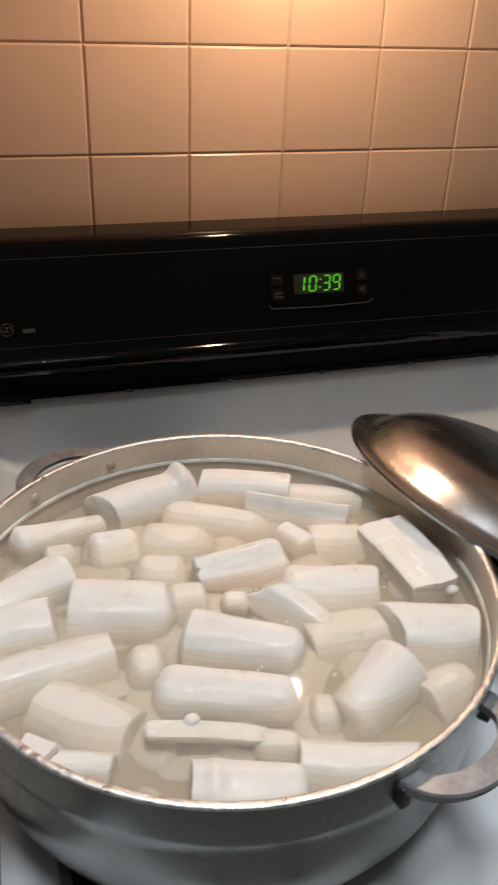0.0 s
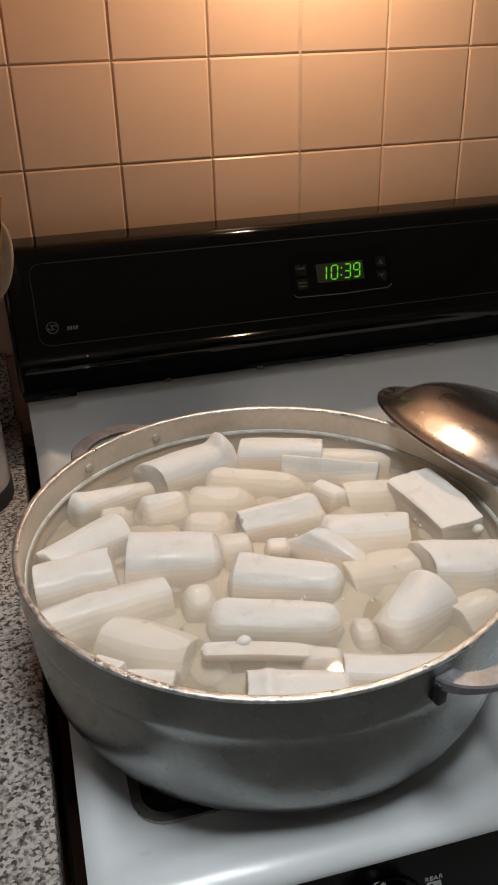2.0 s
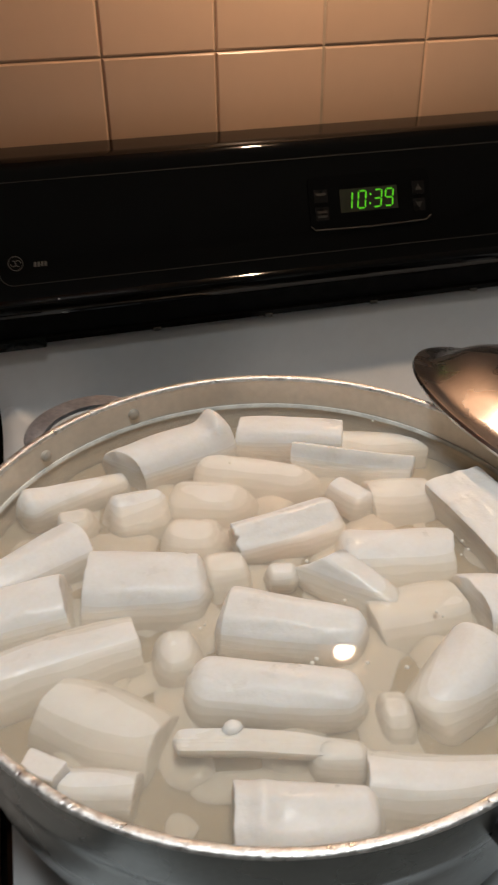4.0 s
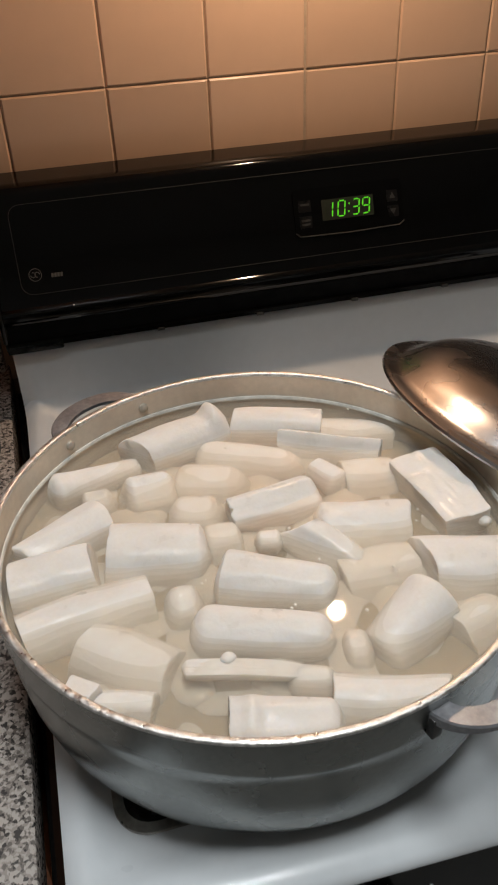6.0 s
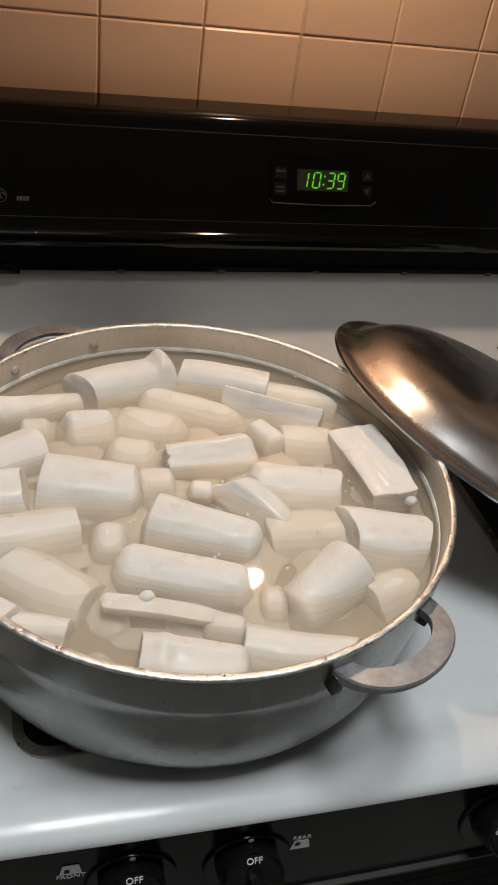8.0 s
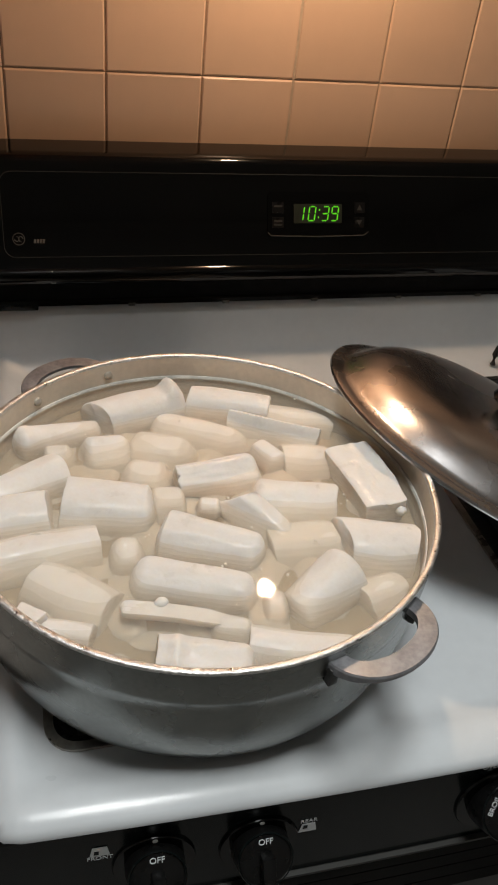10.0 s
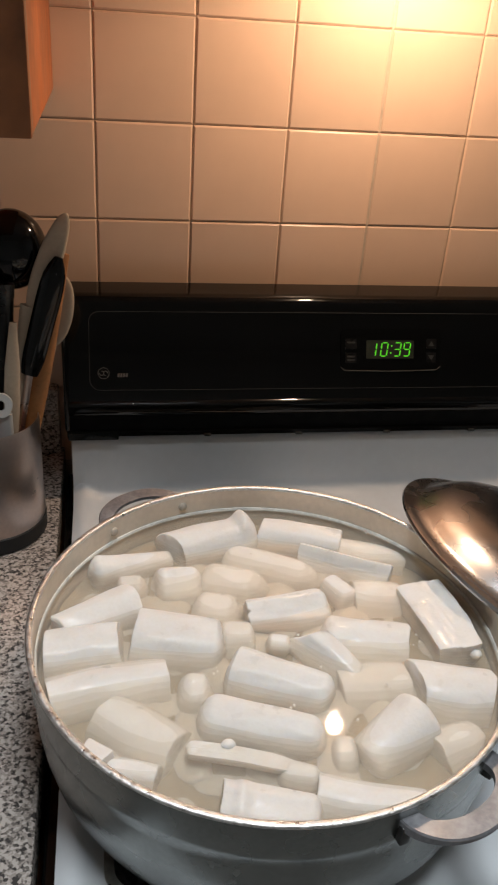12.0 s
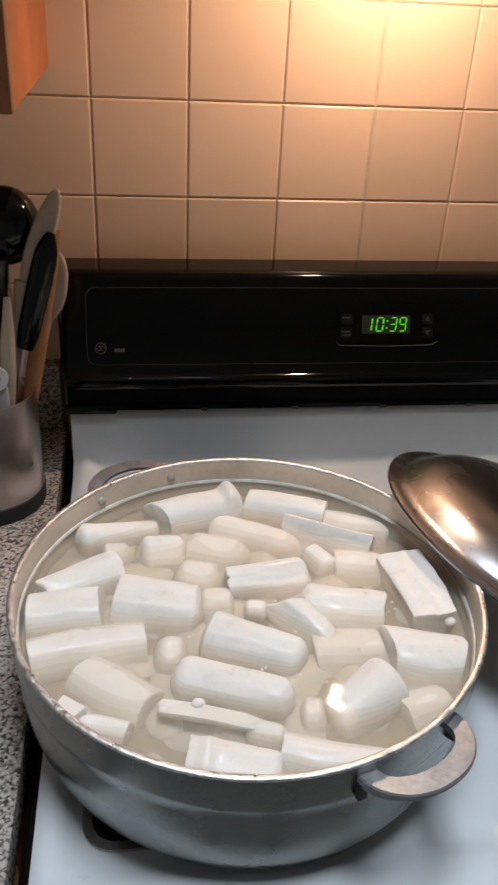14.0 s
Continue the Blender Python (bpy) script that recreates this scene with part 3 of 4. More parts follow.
# burners
def burner(x, y, tips, k_=1.0):
    z = TOP - DIP
    p_ = k_ * (0.40 if tips else 1.0)
    g_ = 0.36 if tips else k_
    pan = part("drip_pan", placed(band(rounded(-0.131 * p_, 0.104 * p_, -0.131 * p_, 0.131 * p_, min(0.024, 0.09 * p_)), rounded(-0.131 * p_ + 0.007, 0.104 * p_ - 0.007, -0.131 * p_ + 0.007, 0.131 * p_ - 0.007, min(0.018, 0.06 * p_)), 0.0006, 0.0030), pose(x, y, z)), M_CHROME, oven, "dark metal rim of a drip pan", angle=30)
    part("bowl", placed(plate(rounded(-0.131 * p_ + 0.007, 0.104 * p_ - 0.007, -0.131 * p_ + 0.007, 0.131 * p_ - 0.007, min(0.018, 0.06 * p_)), 0.0004, 0.0012), pose(x, y, z)), M_PAN, pan, "black burner bowl", smooth=False)
    part("burner_head", placed(lathe([(0, 0.0055), (0.030, 0.0055), (0.036, 0.0045), (0.038, 0.001)], 40), pose(x, y, z)), M_IRON, pan)
    grate = part("grate", placed(band(rounded(-0.105 * g_, 0.105 * g_, -0.105 * g_, 0.105 * g_, 0.28 * 0.105 * g_), rounded(-0.105 * g_ + 0.007, 0.105 * g_ - 0.007, -0.105 * g_ + 0.007, 0.105 * g_ - 0.007, 0.2 * 0.105 * g_), 0.0012, 0.0075), pose(x, y, z)), M_IRON, oven, "black cast iron burner grate", angle=30)
    for k in range(4):
        m = pose(x, y, z, 0, 0, 90 * k)
        a_ = 0.1015 * k_
        if tips:
            # an upright tip at the rim, running in to the middle
            pts = [(a_, 0, 0.004), (a_ + 0.001, 0, 0.018), (a_ - 0.001, 0, 0.0305), (a_ - 0.006, 0, 0.0300), (a_ - 0.010, 0, 0.0235), (a_ - 0.022, 0, 0.0215), (0.030, 0, 0.0215), (0.012, 0, 0.0205)]
            part("finger", placed(sweep(pts, [0.0042, 0.0040, 0.0030, 0.0034, 0.0038, 0.0036, 0.0036, 0.0026], 8), m), M_IRON, grate)
        else:
            pts = [(a_, 0, 0.003), (a_ + 0.0015, 0, 0.0046), (a_ - 0.0015, 0, 0.0048), (a_ - 0.0095, 0, 0.0048), (0.05, 0, 0.0048), (0.026, 0, 0.0052), (0.0105, 0, 0.0045)]
            part("finger", placed(sweep(pts, [0.0036, 0.0036, 0.0034, 0.0036, 0.0036, 0.0034, 0.0022], 8), m), M_IRON, grate)


for x, y, tips, k_ in ((0.130, -0.5015, False, 1.0), (0.552, -0.501, False, 1.0), (0.600, -0.2325, True, 0.70), (0.130, -0.230, False, 0.70)):
    burner(x, y, tips, k_)

# ---------------------------------------------------------------- pot
CX, CY, RIM, R = 0.1295, -0.5025, 1.042, 0.1834
BASE = 0.913
pot = thing("cooking_pot", "large dull aluminium cooking pot on the front burner", "pot", at=(CX, CY, BASE))
H = RIM - BASE
outer = [(0.0, 0.0), (0.128, 0.0), (0.141, 0.0008), (0.152, 0.0028), (0.161, 0.0080), (0.168, 0.0170), (0.1735, 0.030), (0.1772, 0.047), (0.1796, 0.066), (0.1806, 0.086), (0.1810, 0.0935), (0.1817, 0.0952), (0.1823, 0.100), (R - 0.0003, H - 0.006), (R - 0.0002, H - 0.0030), (R - 0.0030, H - 0.0030), (R - 0.0036, 0.08), (0.172, 0.03), (0.15, 0.004), (0, 0.002)]
part("body", lathe(outer, 160), M_CAST, pot, "dull spun aluminium body", angle=35)
part("inner_wall", lathe([(R - 0.0044, H - 0.0028), (R - 0.0052, 0.085), (0.172, 0.045), (0.163, 0.018), (0.15, 0.0075), (0.12, 0.0045), (0, 0.0042)], 160), M_INNER, pot, "pale dull inner wall", angle=35)
part("rim", lathe([(R - 0.0004, H - 0.0032), (R + 0.0004, H - 0.0018), (R, H - 0.0004), (R - 0.0010, H), (R - 0.0034, H), (R - 0.0044, H - 0.0006), (R - 0.0047, H - 0.0030)], 200, closed=True), M_RIM, pot, "bright worn rim", angle=60)


def pot_handle(angle):
    """A broad flat cast half-ring riveted under the rim, with a rounded underside and a flange at each end."""
    m = Matrix.Rotation(radians(angle), 4, "Z")
    z = H - 0.0105
    n = 40
    bm = bmesh.new()
    rings = []
    for k in range(n + 1):
        a = math.pi * k / n
        s, c = max(0.0, math.sin(a)), math.cos(a)
        # outer and inner edge of the flat ring
        oy, ox = -0.0450 * math.copysign(abs(c) ** 0.86, c), 0.0325 * s ** 0.86
        iy, ix = -0.0315 * math.copysign(abs(c) ** 0.90, c), 0.0175 * s ** 0.80
        xo, xi = math.sqrt(max(0.0, R * R - oy * oy)) - 0.0005 + ox, math.sqrt(R * R - iy * iy) - 0.0005 + ix
        zl = z + 0.0035 * s
        th = 0.0046 + 0.0050 * abs(c) ** 3
        prof = ((xi, iy, 0.0), (xi, iy, -0.6 * th), (0.0, 0.0, -th), (xo, oy, -0.75 * th), (xo, oy, -0.0010))
        ring = []
        for px_, py_, dz in prof:
            if px_ == 0.0:
                px_, py_ = 0.45 * xi + 0.55 * xo, 0.45 * iy + 0.55 * oy
            ring.append(bm.verts.new((px_, py_, zl + dz)))
        ring.append(bm.verts.new((xo * 0.93 + xi * 0.07, oy * 0.93 + iy * 0.07, zl + 0.0003)))
        rings.append(ring)
    for a, b in zip(rings, rings[1:]):
        for i in range(6):
            j = (i + 1) % 6
            bm.faces.new((a[i], a[j], b[j], b[i]))
    bm.faces.new(rings[0][::-1])
    bm.faces.new(rings[-1])
    h = part("handle", placed(bm, m), M_HANDLE, pot, "worn cast aluminium half-ring handle", angle=32)
    for sy in (-1, 1):
        q = m @ Matrix.Rotation(math.asin(sy * 0.0415 / R), 4, "Z")
        part("foot_plate", placed(box(R - 0.0020, R + 0.0042, -0.0036, 0.0036, z - 0.0195, z - 0.0035, 0.0014), q), M_FOOT, h, "dark riveted foot plate")
        q = m @ Matrix.Rotation(math.asin(sy * 0.038 / R), 4, "Z")
        part("rivet", placed(lathe([(0, 0.0026), (0.0022, 0.0022), (0.0038, 0.0010), (0.0043, -0.002)], 16), q @ pose(R - 0.0056, 0, H - 0.0135, 0, -90, 0)), M_RIVET, pot, "small round rivet head")


pot_handle(-61.5)
pot_handle(119.5)

# cloudy cooking water
ZW = 1.017 - BASE
water = thing("cooking_water", "cloudy starchy cooking water filling the aluminium pot", "water", kind="stuff", at=(CX, CY, BASE))
part("surface", lathe([(0, ZW), (0.08, ZW), (0.16, ZW), (0.1735, ZW + 0.0002), (0.1772, ZW + 0.0014)], 120), M_WATER, water, "glossy wet surface")
part("starch_line", lathe([(0.1765, ZW + 0.0005), (0.1774, ZW + 0.0028), (0.1782, ZW + 0.0031), (0.1782, ZW + 0.0002)], 120), material("starch_film", (0.66, 0.65, 0.60), 0.35, var=0.15, scale=60, bump=0.2), water, "pale starch line on the pot wall")


def murk_sheet(depth, lump):
    """A gently uneven sheet that stands in for the cloudy water at one depth."""
    bm = lathe([(0, 0)] + [(0.1768 * k / 40, 0) for k in range(1, 41)], 130)
    for v in bm.verts:
        v.co.z = ZW - depth + lump * noise.noise(v.co * 60 + Vector((depth * 3000, 0, 0)))
    return bm


for deep_ in (0.0026, 0.0058, 0.0096):
    part("cloudy_depth", murk_sheet(deep_, 0.0010 + 0.04 * deep_), M_MURK, water, "stand-in layer for the milky depth")
# starch water darkened in its colour for the shade deep between the pieces
M_DEEP_SHADE = material("shaded_starch_water", (0.42, 0.365, 0.28), 0.9, var=0.03, scale=12, bump=0.0)
shader(M_DEEP_SHADE).inputs["Subsurface Weight"].default_value = 1.0
shader(M_DEEP_SHADE).inputs["Subsurface Radius"].default_value = (1.0, 0.86, 0.68)
shader(M_DEEP_SHADE).inputs["Subsurface Scale"].default_value = 0.006
part("shaded_bottom", murk_sheet(0.0165, 0.0030), M_DEEP_SHADE, water, "stand-in layer for the milky depth")

# small bubbles resting on the surface
for x, y in ((0.247, -0.51), (0.247, -0.518), (0.241, -0.521), (0.207, -0.559), (0.209, -0.563), (0.131, -0.575), (0.134, -0.573), (0.081, -0.537), (0.084, -0.535), (0.116, -0.541), (0.158, -0.582), (0.176, -0.59), (0.162, -0.538), (0.186, -0.601), (0.152, -0.502), (0.132, -0.394), (0.225, -0.334), (0.246, -0.371)):
    r_ = 0.0007 + 0.0005 * abs(math.sin(900 * x))
    part("bubble", placed(lathe([(0, r_ * 0.8), (r_ * 0.6, r_ * 0.62), (r_ * 0.92, r_ * 0.3), (r_, -0.0004)], 12), pose(x - CX, y - CY, ZW)), M_BUBBLE, water, "tiny clear bubble")

# ---------------------------------------------------------------- lid
LR = 0.1718
lid = thing("pot_lid", "domed aluminium pot lid leaning on the rim of the pot", "lid")
nrm = Vector((0.4087, 0.0616, 1)).normalized()
LC = Vector((0.4333, -0.4175, 0.9866))
zax = nrm
xax = Vector((1, 0, -nrm.x / nrm.z)).normalized()
yax = zax.cross(xax)
lid.matrix_world = Matrix((( *(xax[0], yax[0], zax[0]), LC[0]), (*(xax[1], yax[1], zax[1]), LC[1]), (*(xax[2], yax[2], zax[2]), LC[2]), (0, 0, 0, 1)))
cap, z_ = [], 0.0028          # steep shoulder, almost flat crown
for k in range(41):
    r_ = 0.158 * (1 - k / 40)
    cap.append((r_, z_))
    z_ += 0.158 / 40 * min(0.95, 0.78 * (r_ / 0.145) ** 6)
dome = [(LR - 0.006, -0.003), (LR - 0.001, -0.003), (LR + 0.0005, -0.001), (LR, 0.0012), (LR - 0.003, 0.0022), (LR - 0.008, 0.0024)] + cap + [(r, z - 0.0014) for r, z in cap[::-1]] + [(LR - 0.008, 0.0008)]
part("dome", lathe(dome, 128), M_LID, lid, "smooth domed aluminium", angle=40)
kn = part("knob", placed(lathe([(0, 0.0655), (0.012, 0.065), (0.0185, 0.062), (0.020, 0.058), (0.017, 0.0535), (0.009, 0.051), (0.0075, 0.045), (0.0085, 0.043), (0, 0.043)], 40), pose(0, 0, -0.0125)), M_KNOB, lid, "black knob")
part("knob_base", placed(lathe([(0, 0.0445), (0.018, 0.0445), (0.0255, 0.0435), (0.027, 0.0405), (0.0255, 0.0375), (0, 0.037)], 40), pose(0, 0, -0.0125)), M_LID, lid, "metal disc under the knob")

# ---------------------------------------------------------------- utensil holder
UX, UY, UR, UH = -0.123, -0.181, 0.0590, 0.141
holder = thing("utensil_holder", "round brushed steel utensil holder with black base", "utensil holder", at=(UX, UY, 0.9105))
part("cup", lathe([(0.054, 0.020), (UR, 0.020), (UR, UH - 0.001), (UR - 0.0006, UH), (UR - 0.0014, UH), (UR - 0.0018, UH - 0.001), (UR - 0.0018, 0.022), (0, 0.022)], 72), M_STEEL, holder, "brushed steel cup")
part("base_ring", lathe([(0, 0), (UR - 0.001, 0), (UR + 0.0012, 0.002), (UR + 0.0012, 0.019), (UR - 0.0005, 0.021), (0, 0.021)], 72), M_RUBBER, holder, "black rubber base")

UB = 0.9345            # the holder's inner floor


def rod(a, b, radii, flat=1.0, bend=0.0, n=14):
    a, b = Vector(a), Vector(b)
    side = Vector((1, 0, 0))
    pts = [a.lerp(b, k / n) + side * bend * math.sin(math.pi * k / n) for k in range(n + 1)]
    rr = [float(np.interp(k / n, np.linspace(0, 1, len(radii)), radii)) for k in range(n + 1)]
    return sweep(pts, rr, 14, flat, up=(0, -1, 0.2))


def paddle(c, along, w, h, t, cup=0.0, turn=0.0):
    """An oval spoon head, hollowed on one side."""
    bm = bmesh.new()
    bmesh.ops.create_uvsphere(bm, u_segments=28, v_segments=16, radius=1)
    for v in bm.verts:
        x, y, z = v.co
        hollow = cup * (1 - min(1, x * x + z * z)) if y < 0 else 0
        v.co = (x * w, y * t + hollow, z * h)
    al = Vector(along).normalized()
    yv = Vector((turn, 1, 0))
    yv = (yv - al * yv.dot(al)).normalized()
    xv = yv.cross(al)
    q = Matrix(((xv.x, yv.x, al.x, c[0]), (xv.y, yv.y, al.y, c[1]), (xv.z, yv.z, al.z, c[2]), (0, 0, 0, 1)))
    return placed(bm, q)


ladle = thing("ladle", "black plastic ladle standing in the utensil holder", "ladle")
part("bowl", paddle((-0.084, -0.150, 1.219), (0.1, 0, 1), 0.036, 0.040, 0.031), M_BLACK, ladle, "round glossy black bowl")
part("handle", rod((-0.138, -0.165, UB), (-0.092, -0.150, 1.20), [0.005, 0.006, 0.008, 0.007], 0.5), M_KNOB, ladle)

spoon = thing("wooden_spoon", "pale wooden spoon standing in the utensil holder", "spoon")
part("head", paddle((-0.0470, -0.176, 1.212), (0.40, 0.05, 1), 0.0125, 0.054, 0.006, 0.003, 0.3), M_BEIGE, spoon)
part("handle", rod((-0.108, -0.190, UB), (-0.064, -0.176, 1.17), [0.006, 0.007, 0.009, 0.012], 0.5), M_BEIGE, spoon)

spoon = thing("wooden_spoon", "broad pale spoon leaning behind a black handle", "spoon")
part("head", paddle((-0.0410, -0.158, 1.158), (0.20, 0, 1), 0.0165, 0.039, 0.006, 0.003, 0.2), M_BEIGE, spoon)
part("handle", rod((-0.100, -0.168, UB), (-0.048, -0.158, 1.13), [0.006, 0.006, 0.007], 0.6), M_BEIGE, spoon)

tool = thing("black_handled_turner", "kitchen turner with a black plastic handle upside down", "utensil")
part("handle", rod((-0.070, -0.190, 1.102), (-0.0355, -0.184, 1.222), [0.0085, 0.0112, 0.0116, 0.0118, 0.0120, 0.0122, 0.0122, 0.0119, 0.0105, 0.0040], 0.6), M_BLACK, tool, "black plastic handle")
part("seam", rod((-0.0675, -0.1962, 1.112), (-0.0380, -0.1905, 1.208), [0.0004, 0.0005, 0.0004], 1.0), M_LINE, tool, "thin seam")
part("shaft", rod((-0.104, -0.192, UB), (-0.069, -0.190, 1.108), [0.004, 0.004], 0.5), M_STEEL, tool)

spat = thing("wooden_spatula", "orange wooden spatula standing in the utensil holder", "spatula")
part("blade", rod((-0.094, -0.178, UB), (-0.0335, -0.166, 1.221), [0.008, 0.0090, 0.0105, 0.0100, 0.0075], 0.35), M_SPATULA, spat)

thin = thing("grey_spatula", "pale grey plastic spatula standing in the utensil holder", "spatula")
part("handle", rod((-0.100, -0.203, UB), (-0.0815, -0.196, 1.160), [0.005, 0.0065, 0.0060, 0.0085, 0.0075, 0.0035], 0.45), M_BEIGE, thin)

hang = thing("white_slotted_tool", "white plastic utensil handle with a hanging hole", "utensil")
bm = band(rounded(-0.0115, 0.0115, -0.0125, 0.0125, 0.01149, 8), rounded(-0.0042, 0.0042, -0.0055, 0.0055, 0.00419, 8), -0.0025, 0.0025)
part("eye", placed(bm, pose(-0.098, -0.213, 1.078, 78, 8, 0)), M_GREYPL, hang, "rounded end with a hole")
part("handle", rod((-0.096, -0.200, UB), (-0.0965, -0.2115, 1.068), [0.006, 0.008, 0.009], 0.35), M_GREYPL, hang)

for k, (x, y, zt, xb) in enumerate(((-0.104, -0.185, 1.195, -0.126), (-0.090, -0.178, 1.192, -0.115))):
    bl = thing("black_handled_utensil", "black plastic utensil handle with a steel end", "utensil", group="black handles in the holder")
    part("handle", rod((xb, y, UB), (x, y, zt), [0.006, 0.008, 0.010, 0.011, 0.010], 0.7), M_KNOB, bl)
    part("steel_cap", rod((x - 0.0008, y, zt - 0.012), (x + 0.0004, y, zt + 0.002), [0.0105, 0.0102], 0.72), M_PAN, bl, "small dark metal end")
red = thing("red_handled_utensil", "orange-red plastic utensil handle in the holder", "utensil")
part("handle", rod((-0.119, -0.210, UB), (-0.113, -0.222, 1.064), [0.006, 0.009, 0.008], 0.6), material("red_plastic", (0.42, 0.06, 0.015), 0.4, var=0.08), red)


# ---------------------------------------------------------------- cassava
def yuca(a, b, ra, rb, seed, ends=(0, 0), skew=(0.0, 0.0), turn=(0.0, 0.0), split=(), bumps=(), torn=(0.0, 0.0), label="peeled white cassava piece in the cooking water"):
    """A peeled piece of cassava root: a slightly uneven tapered log with knife facets, cut at both ends.
    ends: 0 a straight cut, above 0 a rounded end. skew and turn: how far each cut slants up and sideways.
    split: flat knife cuts along it (angle, distance from the axis). bumps: (place, angle, height, length, breadth)."""
    rnd = random.Random(seed)
    a, b = Vector(a), Vector(b)
    d = (b - a)
    ln = d.length
    d.normalize()
    s = d.cross(Vector((0, 0, 1))).normalized()
    u = s.cross(d).normalized()
    n, m = 56, 30
    facets = [rnd.uniform(0, 2 * math.pi) for _ in range(rnd.randint(3, 5))]
    depth = [rnd.uniform(0.90, 0.985) for _ in facets]
    skew = (skew[0] + rnd.uniform(-0.12, 0.12), skew[1] + rnd.uniform(-0.12, 0.12))
    turn = (turn[0] + rnd.uniform(-0.12, 0.12), turn[1] + rnd.uniform(-0.12, 0.12))
    off = Vector((rnd.uniform(0, 50), rnd.uniform(0, 50), rnd.uniform(0, 50)))
    bend = rnd.uniform(-0.03, 0.03) * ln
    bev = 0.0011 / ln
    bm = bmesh.new()
    rings = []
    ts = [0.0, 0.0, bev * 0.35, bev, bev * 2.2] + [bev * 2.2 + (1 - bev * 4.4) * k / (m - 1) for k in range(1, m - 1)] + [1 - bev * 2.2, 1 - bev, 1 - bev * 0.35, 1.0, 1.0]
    for k, t in enumerate(ts):
        r = (ra + (rb - ra) * t) * (0.965 + 0.055 * math.sin(math.pi * t) ** 0.7)
        edge = min(t, 1 - t)
        e = ends[0] if t < 0.5 else ends[1]
        shrink = 1.0
        if e:
            w = 0.5 * e
            if edge < w:
                shrink = max(0.25 if e < 0.35 else 0.06, (1 - (1 - edge / w) ** (2.4 if e < 0.35 else 1.9)) ** 0.5)
        else:
            cut = 0.0011 / r
            shrink = 1 - cut * (1 - math.sqrt(max(0.0, 1 - (1 - min(1.0, edge / bev)) ** 2)))
        inner = k in (0, len(ts) - 1)
        if inner:
            shrink *= 0.6
        fall = abs(2 * t - 1) ** 8
        ring = []
        for i in range(n):
            th = 2 * math.pi * i / n
            c_, s_ = math.cos(th), math.sin(th)
            rr = r
            for f_, dp in zip(facets, depth):
                c = math.cos(th - f_)
                if c > 0.3:
                    rr = min(rr, r * (0.5 + 0.5 * dp / c))
            rr *= 1 + 0.06 * noise.noise(Vector((c_ * 1.2, s_ * 1.2, t * ln * 30)) + off) + 0.016 * noise.noise(Vector((c_ * 4.5, s_ * 4.5, t * ln * 30)) + off) + 0.006 * noise.noise(Vector((c_ * 9, s_ * 9, t * ln * 120)) + off)
            for ang, dist in split:
                c = math.cos(th - radians(ang))
                if c > 0.02:
                    rr = min(rr, r * (dist + 0.03 * noise.noise(Vector((c_ * 3, s_ * 3, t * ln * 60)) + off)) / c)
            for t0, ang, amp, wt, wth in bumps:
                da = (th - radians(ang) + math.pi) % (2 * math.pi) - math.pi
                rr += r * amp * math.exp(-((t - t0) / wt) ** 2 - (da / wth) ** 2)
            rr *= shrink
            rag = 0.07 * noise.noise(Vector((c_ * 1.6, s_ * 1.6, t * 3)) + off) + 0.03 * noise.noise(Vector((c_ * 6, s_ * 6, t * 3)) + off)
            tear = torn[0] if t < 0.5 else torn[1]
            rag += tear * (0.9 * noise.noise(Vector((c_ * 2.2, s_ * 2.2, 4.0)) + off) + 0.5 * noise.noise(Vector((c_ * 5, s_ * 5, 1.0)) + off))
            if inner and tear:
                rag += tear * (0.5 if t < 0.5 else -0.5)
            lean = skew[0] * s_ + turn[0] * c_ if t < 0.5 else -(skew[1] * s_ + turn[1] * c_)
            sk = (lean + rag) * fall * r * (0.6 if inner else 1.0)
            p = a + d * (t * ln + sk) + s * rr * c_ + u * rr * s_ + s * bend * math.sin(math.pi * t)
            q = p.xy - Vector((CX, CY))
            if q.length > 0.1722:
                p.xy = Vector((CX, CY)) + q * (0.1722 / q.length)
            ring.append(bm.verts.new(p))
        rings.append(ring)
    for p, q in zip(rings, rings[1:]):
        for i in range(n):
            j = (i + 1) % n
            bm.faces.new((p[i], p[j], q[j], q[i]))
    for ring, rev in ((rings[0], True), (rings[-1], False)):
        c = bm.verts.new(sum((v.co for v in ring), Vector()) / n + d * rnd.uniform(-0.0006, 0.0006))
        for i in range(n):
            j = (i + 1) % n
            bm.faces.new((c, ring[j], ring[i]) if rev else (c, ring[i], ring[j]))
    ob = part("cassava_piece", bm, M_YUCA, None, angle=38)
    return tagged(ob, label, "cassava", "cassava in the pot")


SUB = "peeled cassava piece sunk in cloudy water"
DRY = "peeled white cassava piece standing out of the water"
yuca((0.0610, -0.3780, 1.0100), (0.1390, -0.3560, 1.0110), 0.0191, 0.0185, 11, ends=(0, 0.12), turn=(0.5, 0), bumps=((0.87, 95, 0.45, 0.08, 0.8),), label=DRY)
yuca((0.1470, -0.3560, 1.0080), (0.2180, -0.3800, 1.0090), 0.0186, 0.0170, 12, label=DRY)
yuca((0.2150, -0.3790, 0.9970), (0.2760, -0.3990, 0.9970), 0.0192, 0.0183, 13, label=SUB)
yuca((0.1760, -0.3970, 1.0120), (0.2490, -0.4340, 1.0120), 0.0139, 0.0135, 14, split=((25, 0.25),), label=DRY)
yuca((0.1080, -0.3790, 0.9950), (0.1910, -0.4230, 1.0010), 0.0208, 0.0149, 15, ends=(0.3, 0.5), label=SUB)
